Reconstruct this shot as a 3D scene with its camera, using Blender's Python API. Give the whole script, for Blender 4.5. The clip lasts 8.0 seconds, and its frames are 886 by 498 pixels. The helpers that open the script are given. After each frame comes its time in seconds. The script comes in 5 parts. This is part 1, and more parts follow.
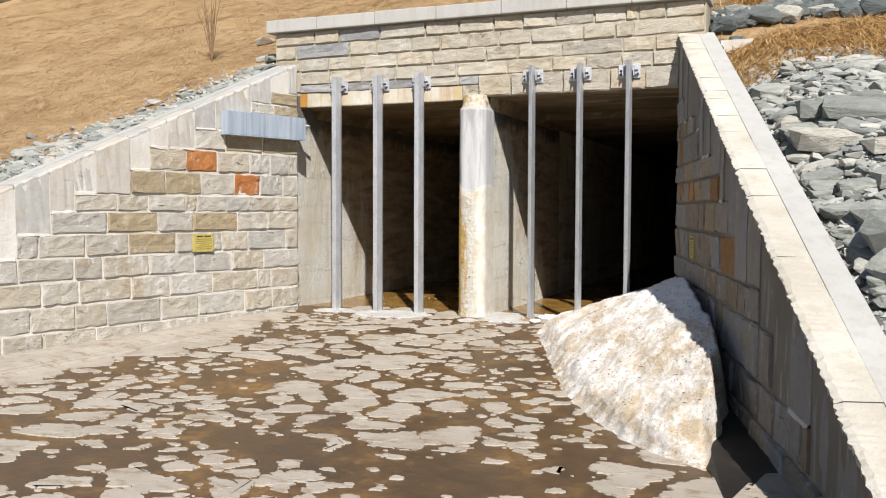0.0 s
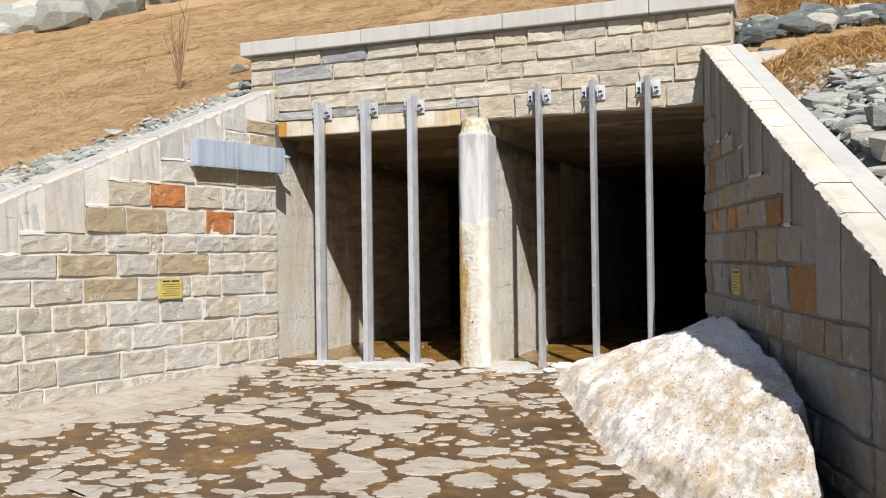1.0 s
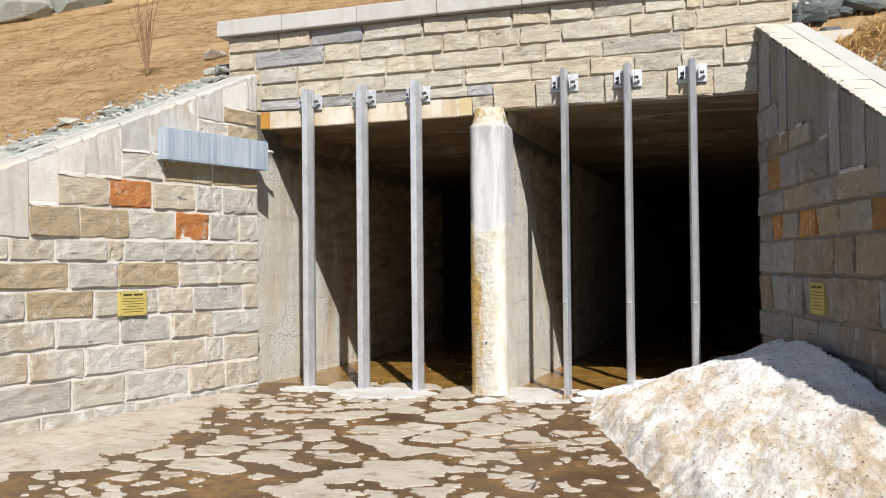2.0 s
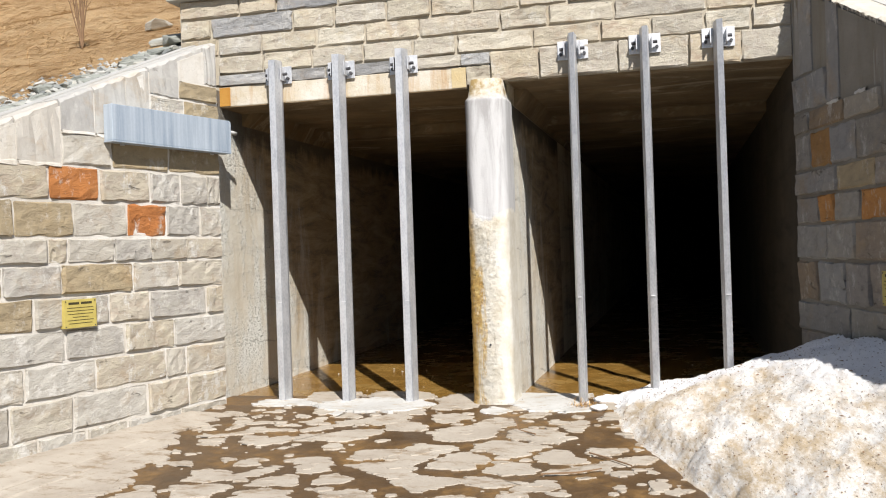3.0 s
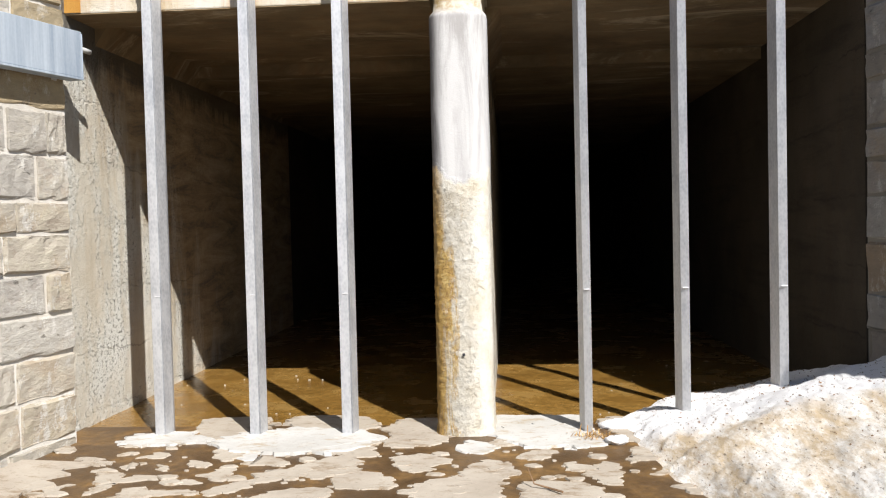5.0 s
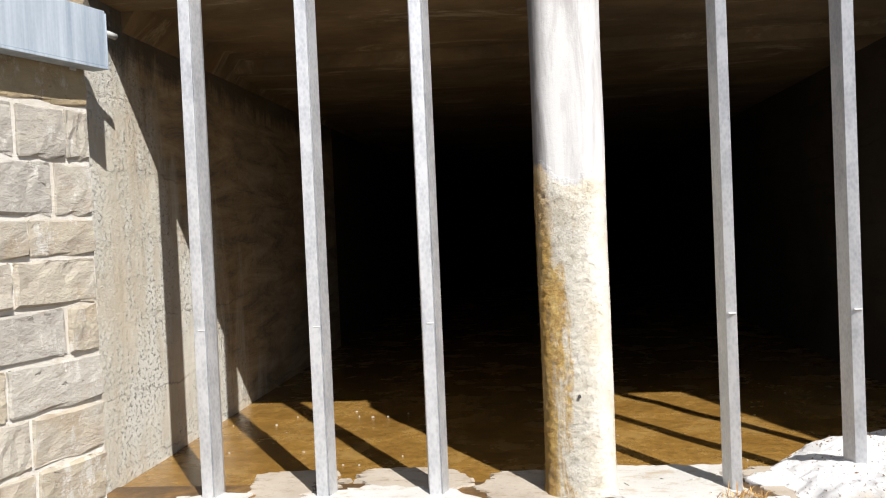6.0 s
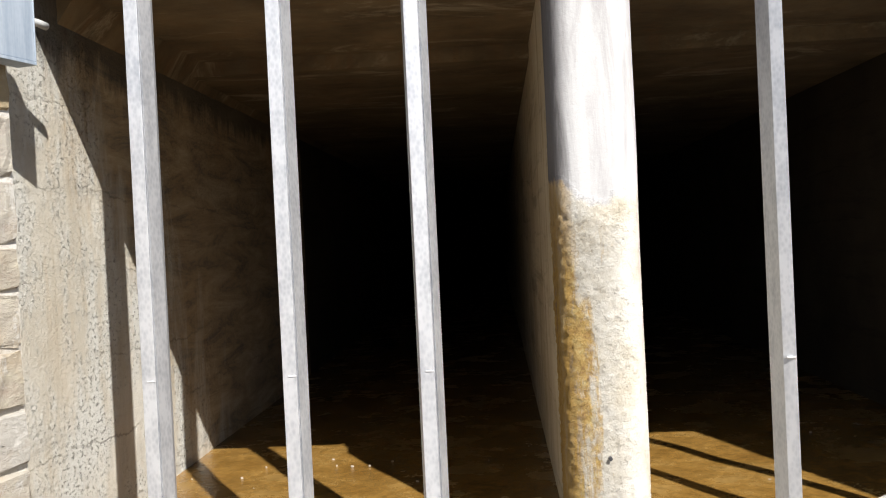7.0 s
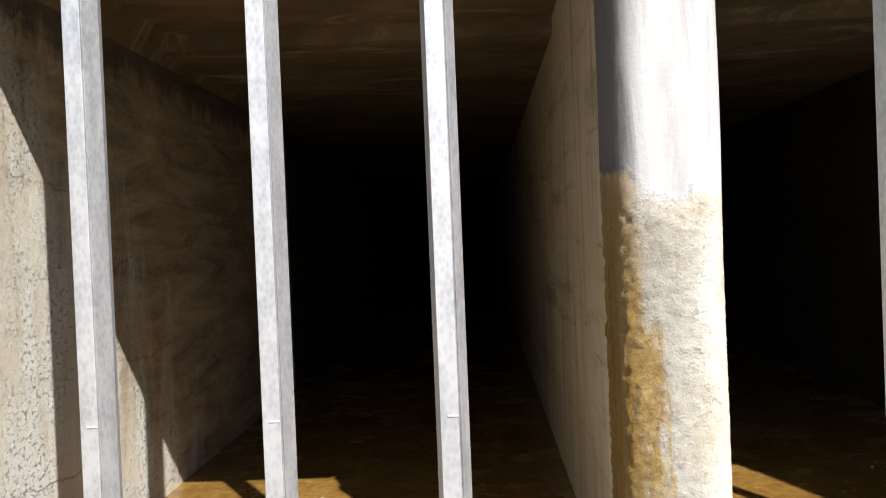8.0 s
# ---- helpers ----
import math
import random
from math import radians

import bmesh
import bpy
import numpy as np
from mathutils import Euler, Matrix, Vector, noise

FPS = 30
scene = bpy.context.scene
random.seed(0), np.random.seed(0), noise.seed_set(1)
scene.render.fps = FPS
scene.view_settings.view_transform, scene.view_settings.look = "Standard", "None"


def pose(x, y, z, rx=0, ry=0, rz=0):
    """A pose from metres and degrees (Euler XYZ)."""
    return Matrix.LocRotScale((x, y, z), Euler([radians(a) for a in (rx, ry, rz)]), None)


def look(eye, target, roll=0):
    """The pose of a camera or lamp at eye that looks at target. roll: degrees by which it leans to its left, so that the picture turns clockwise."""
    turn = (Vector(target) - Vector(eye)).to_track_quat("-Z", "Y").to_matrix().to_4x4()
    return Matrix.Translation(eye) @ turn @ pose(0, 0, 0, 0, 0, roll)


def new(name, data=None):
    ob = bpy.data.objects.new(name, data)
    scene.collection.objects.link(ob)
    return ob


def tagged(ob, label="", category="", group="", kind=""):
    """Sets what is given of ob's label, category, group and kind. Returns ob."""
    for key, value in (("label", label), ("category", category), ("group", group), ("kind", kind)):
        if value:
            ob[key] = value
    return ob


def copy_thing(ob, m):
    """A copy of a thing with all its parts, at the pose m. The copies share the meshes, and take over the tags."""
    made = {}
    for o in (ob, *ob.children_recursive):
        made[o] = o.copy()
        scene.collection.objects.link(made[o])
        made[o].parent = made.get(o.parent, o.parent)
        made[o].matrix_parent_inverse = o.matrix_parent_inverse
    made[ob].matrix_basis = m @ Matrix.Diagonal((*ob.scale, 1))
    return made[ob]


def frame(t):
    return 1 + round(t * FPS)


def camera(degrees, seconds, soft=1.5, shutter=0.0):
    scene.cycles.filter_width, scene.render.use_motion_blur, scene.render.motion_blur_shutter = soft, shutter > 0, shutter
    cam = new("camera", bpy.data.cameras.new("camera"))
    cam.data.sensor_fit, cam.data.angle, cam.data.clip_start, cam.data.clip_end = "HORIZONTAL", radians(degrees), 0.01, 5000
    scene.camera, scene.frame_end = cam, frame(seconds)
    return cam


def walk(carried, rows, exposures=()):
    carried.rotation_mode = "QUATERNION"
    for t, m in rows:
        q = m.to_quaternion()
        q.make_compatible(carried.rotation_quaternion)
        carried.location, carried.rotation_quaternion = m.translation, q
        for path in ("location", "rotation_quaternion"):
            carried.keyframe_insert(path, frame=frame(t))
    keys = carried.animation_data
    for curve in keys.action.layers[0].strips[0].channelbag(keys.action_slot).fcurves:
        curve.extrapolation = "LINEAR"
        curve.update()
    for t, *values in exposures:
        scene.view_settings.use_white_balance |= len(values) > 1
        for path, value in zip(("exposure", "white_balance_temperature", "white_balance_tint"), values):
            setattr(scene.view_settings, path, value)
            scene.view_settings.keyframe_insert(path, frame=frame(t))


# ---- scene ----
cam = camera(52.3, 8.0, soft=1.1)
PATH = [
    (0, (6.631, -10.84, 1.354), (5.865, -8.994, 1.265), 0.2),
    (0.5, (6.241, -10.248, 1.266), (5.452, -8.411, 1.243), -1.5),
    (1, (5.873, -9.796, 1.24), (5.164, -7.926, 1.255), -0.8),
    (1.2, (5.664, -9.517, 1.264), (4.958, -7.646, 1.302), -0.7),
    (2.3, (4.794, -8.379, 1.237), (4.175, -6.477, 1.268), -0.6),
    (2.5, (4.591, -8.231, 1.265), (3.995, -6.322, 1.278), -0.8),
    (3, (4.169, -7.777, 1.322), (3.663, -5.842, 1.324), -1.9),
    (3.5, (3.994, -7.195, 1.313), (3.547, -5.245, 1.295), -1.9),
    (4, (3.64, -6.681, 1.296), (3.172, -4.736, 1.315), -1.9),
    (4.2, (3.437, -6.493, 1.271), (3.069, -4.527, 1.292), -1.3),
    (5.3, (2.744, -5.506, 1.389), (2.609, -3.512, 1.305), -1.5),
    (5.5, (2.661, -5.295, 1.407), (2.523, -3.301, 1.339), -1.7),
    (6, (2.391, -4.771, 1.384), (2.189, -2.782, 1.333), -2.5),
    (6.5, (2.257, -4.377, 1.461), (2.106, -2.384, 1.381), -3.2),
    (7, (2.153, -4.012, 1.456), (2.033, -2.015, 1.43), -2.7),
    (7.5, (1.962, -3.476, 1.458), (1.88, -1.478, 1.475), -1.5),
    (8, (1.96, -3.155, 1.488), (1.874, -1.157, 1.457), -2.3),
]
walk(cam, [(t, look(eye, target, roll)) for t, eye, target, roll in PATH], [(0, 0.63), (2.5, 0.73), (5.5, 0.87), (8, 0.99)])

# ---------------------------------------------------------------- light
TO_SUN = Vector((1.47, -2.54, 2.80)).normalized()
world = bpy.data.worlds.new("world")
scene.world = world
world.use_nodes = True
wn = world.node_tree.nodes
sky = wn.new("ShaderNodeTexSky")
sky.sky_type, sky.sun_disc = "NISHITA", False
sky.sun_elevation = math.asin(TO_SUN.z)
sky.sun_rotation = math.atan2(TO_SUN.x, TO_SUN.y)
sky.altitude = 1500
wn["Background"].inputs["Strength"].default_value = 0.062
world.node_tree.links.new(sky.outputs["Color"], wn["Background"].inputs["Color"])
sun = new("sun", bpy.data.lights.new("sun", "SUN"))
sun.data.energy, sun.data.angle, sun.data.color = 5.0, radians(0.53), (1.0, 0.966, 0.93)
sun.matrix_world = look(TO_SUN * 30, (0, 0, 0))


# ---------------------------------------------------------------- materials
DULL = 0.70         # one factor on every base colour, so that less light is bounced


class Nodes:
    """A small helper that lays out one node material."""

    def __init__(self, name):
        self.mat = bpy.data.materials.new(name)
        self.mat.use_nodes = True
        self.tree = self.mat.node_tree
        self.bsdf = self.tree.nodes["Principled BSDF"]
        self.geo = self.add("ShaderNodeNewGeometry")

    def add(self, kind, **values):
        node = self.tree.nodes.new(kind)
        for key, value in values.items():
            setattr(node, key, value)
        return node

    def link(self, a, b):
        self.tree.links.new(a, b)

    def stretched(self, sx, sy, sz):
        m = self.add("ShaderNodeMapping")
        m.inputs["Scale"].default_value = (sx, sy, sz)
        self.link(self.geo.outputs["Position"], m.inputs["Vector"])
        return m.outputs["Vector"]

    def noise(self, scale, detail=6.0, rough=0.6, vector=None, distort=0.0):
        n = self.add("ShaderNodeTexNoise")
        n.inputs["Scale"].default_value, n.inputs["Detail"].default_value = scale, detail
        n.inputs["Roughness"].default_value, n.inputs["Distortion"].default_value = rough, distort
        self.link(vector or self.geo.outputs["Position"], n.inputs["Vector"])
        return n.outputs["Fac"]

    def ramp(self, fac, stops):
        r = self.add("ShaderNodeValToRGB")
        el = r.color_ramp.elements
        while len(el) < len(stops):
            el.new(0.5)
        for e, (p, c) in zip(el, stops):
            e.position = p
            e.color = (*c, 1) if len(c) == 3 else c
        self.link(fac, r.inputs["Fac"])
        return r.outputs["Color"]

    def grey(self, fac, lo, hi, out_lo=0.0, out_hi=1.0):
        m = self.add("ShaderNodeMapRange")
        m.inputs["From Min"].default_value, m.inputs["From Max"].default_value = lo, hi
        m.inputs["To Min"].default_value, m.inputs["To Max"].default_value = out_lo, out_hi
        self.link(fac, m.inputs["Value"])
        return m.outputs["Result"]

    def mix(self, fac, a, b, blend="MIX"):
        m = self.add("ShaderNodeMix", data_type="RGBA", blend_type=blend)
        for socket, value in ((m.inputs[0], fac), (m.inputs[6], a), (m.inputs[7], b)):
            if isinstance(value, (int, float)):
                socket.default_value = value
            elif isinstance(value, tuple):
                socket.default_value = (*value, 1)
            else:
                self.link(value, socket)
        return m.outputs[2]

    def maths(self, op, a, b=0.0):
        m = self.add("ShaderNodeMath", operation=op)
        for socket, value in zip(m.inputs, (a, b)):
            if isinstance(value, (int, float)):
                socket.default_value = value
            else:
                self.link(value, socket)
        return m.outputs[0]

    def bump(self, height, strength, distance):
        b = self.add("ShaderNodeBump")
        b.inputs["Strength"].default_value, b.inputs["Distance"].default_value = strength, distance
        self.link(height, b.inputs["Height"])
        last = self.bsdf.inputs["Normal"]
        if last.links:
            self.link(last.links[0].from_socket, b.inputs["Normal"])
        self.link(b.outputs["Normal"], last)

    def done(self, colour, rough=0.9, metal=0.0, spec=0.3, dull=DULL):
        self.link(self.mix(1.0, colour, (dull, dull, dull), "MULTIPLY"), self.bsdf.inputs["Base Color"])
        if isinstance(rough, (int, float)):
            self.bsdf.inputs["Roughness"].default_value = rough
        else:
            self.link(rough, self.bsdf.inputs["Roughness"])
        self.bsdf.inputs["Metallic"].default_value = metal
        self.bsdf.inputs["Specular IOR Level"].default_value = spec
        return self.mat


def masonry(name, stops, wash=0.35, grain=0.85):
    n = Nodes(name)
    info = n.add("ShaderNodeObjectInfo")
    base = n.ramp(info.outputs["Random"], stops)
    strata = n.noise(7.0, 10, 0.74, n.stretched(1, 1, 1.7), 0.2)
    tone = n.ramp(strata, [(0.30, (0.32, 0.31, 0.30)), (0.46, (0.48, 0.48, 0.48)), (0.58, (0.54, 0.535, 0.52)), (0.74, (0.70, 0.68, 0.64))])
    col = n.mix(grain, base, tone, "OVERLAY")
    rust = n.grey(n.noise(3.1, 6, 0.65), 0.54, 0.72)
    col = n.mix(n.maths("MULTIPLY", rust, 0.5), col, (0.44, 0.30, 0.15))
    lime = n.grey(n.noise(4.2, 10, 0.80, n.stretched(1.5, 1.5, 0.9)), 0.545, 0.615)
    col = n.mix(n.maths("MULTIPLY", lime, wash), col, (0.74, 0.71, 0.65))
    crack = n.grey(n.noise(6.5, 7, 0.6, n.stretched(0.9, 0.9, 2.4), 0.6), 0.30, 0.34)
    col = n.mix(n.maths("MULTIPLY", n.maths("SUBTRACT", 1.0, crack), 0.7 * grain), col, (0.11, 0.095, 0.075))
    n.bump(strata, grain, 0.036 * grain + 0.002)
    n.bump(crack, 0.9 * grain, 0.012)
    n.bump(n.noise(75, 6, 0.75), 0.6, 0.004)
    return n.done(col, 0.92)


def concrete(name, dark, light, stain, lines=0.0, bump=0.6, drips=0.55, slab=False, spall=False):
    n = Nodes(name)
    big = n.noise(1.3, 6, 0.65)
    col = n.mix(n.grey(big, 0.3, 0.7), dark, light)
    drip = n.grey(n.noise(3.0, 6, 0.7, n.stretched(2.2, 2.2, 0.25)), 0.5, 0.72)
    col = n.mix(n.maths("MULTIPLY", drip, drips), col, stain)
    pits = n.noise(55, 6, 0.75)
    col = n.mix(n.grey(pits, 0.28, 0.42, 0.5, 0.0), col, tuple(c * 0.35 for c in dark))
    if spall:
        # pale spalled patches with pits, and thin lime runs down the face
        rotten = n.grey(n.noise(1.4, 9, 0.72, n.stretched(1.5, 1.8, 1.0)), 0.45, 0.58)
        holes = n.grey(n.noise(30, 6, 0.72, n.stretched(1, 1, 1.5)), 0.39, 0.44)
        broken = n.maths("MULTIPLY", rotten, n.maths("SUBTRACT", 1.0, holes))
        col = n.mix(n.maths("MULTIPLY", rotten, 0.8), col, tuple(min(0.97, c * 1.10) for c in light))
        col = n.mix(n.maths("MULTIPLY", broken, 0.6), col, tuple(c * 0.3 for c in dark))
        n.bump(n.maths("SUBTRACT", 1.0, broken), 1.0, 0.016)
        n.bump(n.maths("MULTIPLY", rotten, n.noise(30, 9, 0.8)), 0.8, 0.014)
        runs = n.grey(n.noise(2.1, 7, 0.7, n.stretched(2.2, 2.2, 0.30), 0.8), 0.54, 0.72)
        col = n.mix(n.maths("MULTIPLY", runs, 0.3), col, light)
        # brown run-off below the soffit; towards the inside, shade put into the colour
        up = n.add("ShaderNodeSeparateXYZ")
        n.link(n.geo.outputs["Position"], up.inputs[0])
        stain_shade = n.noise(1.9, 8, 0.72, n.stretched(1.6, 1.6, 0.35), 0.4)
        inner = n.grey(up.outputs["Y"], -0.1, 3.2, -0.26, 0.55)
        stain_shade = n.grey(n.maths("ADD", inner, n.maths("ADD", n.maths("MULTIPLY", up.outputs["Z"], 0.22), stain_shade)), 0.80, 1.04)
        col = n.mix(n.maths("MULTIPLY", stain_shade, 0.85), col, n.ramp(n.noise(2.4, 8, 0.75, n.stretched(0.5, 0.5, 2.4), 0.6), [(0.36, (0.17, 0.13, 0.085)), (0.5, (0.52, 0.36, 0.18)), (0.66, (0.74, 0.58, 0.36))]))
        col = n.mix(n.maths("MULTIPLY", runs, 0.32), col, (0.62, 0.45, 0.25))
        # dark mottled band along the top of the wall
        top_dark = n.grey(n.maths("ADD", up.outputs["Z"], n.maths("MULTIPLY", n.noise(2.6, 9, 0.75, n.stretched(1.6, 1.6, 0.5)), 0.7)), 2.72, 2.86)
        col = n.mix(n.maths("MULTIPLY", top_dark, 0.8), col, (0.10, 0.09, 0.075))
    n.bump(n.noise(26, 8, 0.75), bump, 0.012)
    n.bump(pits, bump, 0.005)
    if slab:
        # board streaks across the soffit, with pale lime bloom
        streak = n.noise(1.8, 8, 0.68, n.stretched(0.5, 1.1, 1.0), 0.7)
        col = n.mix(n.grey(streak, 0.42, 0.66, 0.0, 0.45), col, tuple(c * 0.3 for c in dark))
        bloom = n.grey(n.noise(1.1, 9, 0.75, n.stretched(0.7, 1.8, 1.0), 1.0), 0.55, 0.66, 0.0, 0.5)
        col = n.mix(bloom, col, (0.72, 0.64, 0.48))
        n.bump(streak, 0.4, 0.012)
    if lines:
        band = n.noise(1.7, 8, 0.72, n.stretched(0.35, 0.35, 3.6), 0.5)
        col = n.mix(n.grey(band, 0.52, 0.66, 0.0, 0.2 if spall else 0.5), col, tuple(c * 0.35 for c in dark))
        sep = n.add("ShaderNodeSeparateXYZ")
        wob = n.maths("MULTIPLY", n.noise(0.8, 9, 0.72), 0.34)
        n.link(n.geo.outputs["Position"], sep.inputs[0])
        z = n.maths("FRACT", n.maths("DIVIDE", n.maths("ADD", sep.outputs["Z"], wob), lines))
        near = n.maths("ABSOLUTE", n.maths("SUBTRACT", z, 0.5))
        gap = n.grey(n.noise(1.7, 6, 0.7), 0.45, 0.60)
        seam = n.maths("MULTIPLY", n.grey(near, 0.004, 0.022, 1.0, 0.0), gap)
        col = n.mix(n.maths("MULTIPLY", seam, 0.45), col, tuple(c * 0.3 for c in dark))
        n.bump(n.maths("SUBTRACT", 1.0, seam), 0.6, 0.010)
    return n.done(col, 0.93)


PALE = [(0.0, (0.47, 0.43, 0.36)), (0.2, (0.58, 0.535, 0.46)), (0.4, (0.55, 0.485, 0.38)), (0.6, (0.50, 0.47, 0.42)), (0.8, (0.63, 0.595, 0.53)), (1.0, (0.56, 0.485, 0.37))]
M_STONE = masonry("rock_faced_stone", PALE, 0.9)
# brown and grey stone, darkened in colour for the wing in shade
M_SHADE = masonry("brown_grey_shade_stone", [(0.0, (0.29, 0.265, 0.23)), (0.25, (0.39, 0.365, 0.335)), (0.5, (0.34, 0.26, 0.18)), (0.75, (0.36, 0.365, 0.37)), (1.0, (0.46, 0.39, 0.29))], 0.5)
M_FACADE = masonry("headwall_stone", [(0.0, (0.50, 0.455, 0.37)), (0.3, (0.60, 0.535, 0.42)), (0.55, (0.52, 0.48, 0.41)), (0.8, (0.56, 0.475, 0.35)), (1.0, (0.64, 0.59, 0.49))], 0.5)
M_RED = masonry("rust_red_stone", [(0.0, (0.50, 0.18, 0.055)), (1.0, (0.60, 0.31, 0.10))], 0.6)
M_OCHRE = masonry("ochre_stone", [(0.0, (0.42, 0.24, 0.09)), (1.0, (0.38, 0.20, 0.075))], 0.15)
M_TAN = masonry("tan_stone", [(0.0, (0.46, 0.37, 0.235)), (1.0, (0.41, 0.33, 0.21))], 0.45)
M_SLATE_LINTEL = masonry("blue_grey_stone", [(0.0, (0.32, 0.325, 0.335)), (1.0, (0.44, 0.435, 0.425))], 0.45)
# uprights of that wing, their shade also in the base colour
M_SHADE_COPING = masonry("grey_shade_upright", [(0.0, (0.30, 0.285, 0.27)), (0.5, (0.38, 0.365, 0.345)), (1.0, (0.36, 0.32, 0.27))], 0.3, 0.45)
M_SAWN = masonry("sawn_coping_stone", [(0.0, (0.46, 0.445, 0.42)), (0.5, (0.56, 0.54, 0.50)), (1.0, (0.58, 0.53, 0.46))], 0.3, 0.45)
M_MORTAR = concrete("mortar", (0.66, 0.61, 0.53), (0.90, 0.87, 0.81), (0.60, 0.51, 0.38), bump=0.7)
M_BEIGE_MORTAR = concrete("beige_mortar", (0.44, 0.38, 0.29), (0.62, 0.56, 0.45), (0.40, 0.31, 0.19), bump=0.7)
M_CAP = concrete("beige_mortar_cap", (0.56, 0.51, 0.42), (0.76, 0.72, 0.63), (0.52, 0.43, 0.31), bump=0.8)
# mortar toned down to match the shaded wing
M_SHADE_MORTAR = concrete("brown_shade_mortar", (0.24, 0.215, 0.175), (0.36, 0.33, 0.28), (0.24, 0.19, 0.12), bump=0.7)
M_COPING = concrete("coping_concrete", (0.50, 0.49, 0.46), (0.60, 0.58, 0.54), (0.42, 0.38, 0.32), bump=0.5)
M_CULVERT = concrete("board_marked_concrete", (0.70, 0.63, 0.50), (0.97, 0.93, 0.82), (0.54, 0.42, 0.26), lines=0.43, bump=1.0, drips=0.4, spall=True)
# concrete with the gloom of the culvert put into its colour
M_GLOOM = concrete("shade_dark_concrete", (0.045, 0.036, 0.024), (0.10, 0.08, 0.055), (0.08, 0.052, 0.026), lines=0.46, bump=0.9)
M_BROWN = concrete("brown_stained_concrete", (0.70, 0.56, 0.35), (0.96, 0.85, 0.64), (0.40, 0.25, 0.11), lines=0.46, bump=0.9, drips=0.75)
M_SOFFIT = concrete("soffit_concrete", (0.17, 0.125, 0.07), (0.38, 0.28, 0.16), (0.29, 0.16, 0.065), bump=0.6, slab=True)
M_LINTEL = concrete("lime_stained_concrete", (0.52, 0.40, 0.22), (0.84, 0.82, 0.76), (0.47, 0.24, 0.06), bump=0.6, drips=0.85)


def nose_material():
    n = Nodes("patched_pier_concrete")
    sep = n.add("ShaderNodeSeparateXYZ")
    n.link(n.geo.outputs["Position"], sep.inputs[0])
    wob = n.noise(4.5, 8, 0.7)
    # the smooth repair ends below in a rounded tongue
    off = n.maths("SUBTRACT", sep.outputs["X"], 2.60)
    bow = n.maths("MULTIPLY", n.maths("MULTIPLY", off, off), 3.0)
    level = n.maths("SUBTRACT", n.maths("ADD", sep.outputs["Z"], n.maths("MULTIPLY", wob, 0.22)), bow)
    patch = n.grey(level, PATCH_FOOT + 0.10, PATCH_FOOT + 0.125)
    rough = n.mix(n.grey(n.noise(5, 8, 0.75), 0.35, 0.65), (0.68, 0.61, 0.48), (0.88, 0.85, 0.77))
    streaks = n.noise(4.0, 8, 0.72, n.stretched(2.6, 2.6, 0.35), 0.5)
    side = n.maths("MULTIPLY", n.maths("SUBTRACT", sep.outputs["X"], 2.44), 1.25)
    ochre = n.grey(n.maths("SUBTRACT", streaks, side), 0.35, 0.46)
    low = n.grey(n.maths("ADD", sep.outputs["Z"], n.maths("MULTIPLY", wob, 0.8)), 2.05, 1.60)
    rough = n.mix(n.maths("MULTIPLY", n.maths("MULTIPLY", ochre, low), 0.9), rough, n.ramp(n.noise(24, 7, 0.75), [(0.34, (0.36, 0.18, 0.03)), (0.5, (0.62, 0.38, 0.08)), (0.66, (0.76, 0.58, 0.22))]))
    smooth = n.mix(n.grey(streaks, 0.50, 0.70), (0.65, 0.64, 0.63), (0.45, 0.435, 0.43))
    high = n.grey(sep.outputs["Z"], 1.9, 2.5)
    smooth = n.mix(n.maths("MULTIPLY", n.grey(streaks, 0.42, 0.60), n.maths("MULTIPLY", high, 0.7)), smooth, (0.40, 0.385, 0.37))
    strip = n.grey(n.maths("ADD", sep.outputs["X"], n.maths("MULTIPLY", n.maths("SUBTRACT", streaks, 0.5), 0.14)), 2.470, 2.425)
    # upper flank painted dark grey for the shade on that side
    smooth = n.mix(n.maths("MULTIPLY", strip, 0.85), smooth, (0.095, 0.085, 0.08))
    rough = n.mix(n.maths("MULTIPLY", strip, 0.8), rough, n.ramp(streaks, [(0.35, (0.34, 0.19, 0.05)), (0.5, (0.62, 0.36, 0.07)), (0.68, (0.66, 0.50, 0.28))]))
    cap = n.grey(n.maths("ADD", sep.outputs["Z"], n.maths("MULTIPLY", wob, 0.10)), 2.66, 2.72)
    smooth = n.mix(cap, smooth, n.ramp(n.noise(9, 7, 0.7), [(0.38, (0.36, 0.25, 0.10)), (0.52, (0.60, 0.54, 0.43)), (0.68, (0.76, 0.72, 0.63))]))
    worn = n.grey(level, PATCH_FOOT + 0.03, PATCH_FOOT + 0.15, 1.0, 0.05)
    fade = n.grey(n.maths("ADD", sep.outputs["X"], n.maths("MULTIPLY", wob, 0.2)), 2.80, 2.62, 0.25, 1.0)
    holes = n.grey(n.noise(38, 5, 0.7, n.stretched(1, 1, 0.8)), 0.36, 0.44)
    rough = n.mix(n.maths("MULTIPLY", n.maths("MULTIPLY", n.maths("SUBTRACT", 1.0, holes), fade), 0.30), rough, (0.44, 0.36, 0.26))
    n.bump(n.maths("MULTIPLY", n.noise(30, 9, 0.78), n.maths("MULTIPLY", worn, fade)), 1.0, 0.030)
    n.bump(n.maths("MULTIPLY", holes, n.maths("MULTIPLY", worn, fade)), 0.8, 0.008)
    n.bump(n.noise(60, 6, 0.75), 0.4, 0.003)
    return n.done(n.mix(patch, rough, smooth), 0.9)


PATCH_FOOT = 1.575    # height at which the smooth repair of the pier ends
M_NOSE = nose_material()


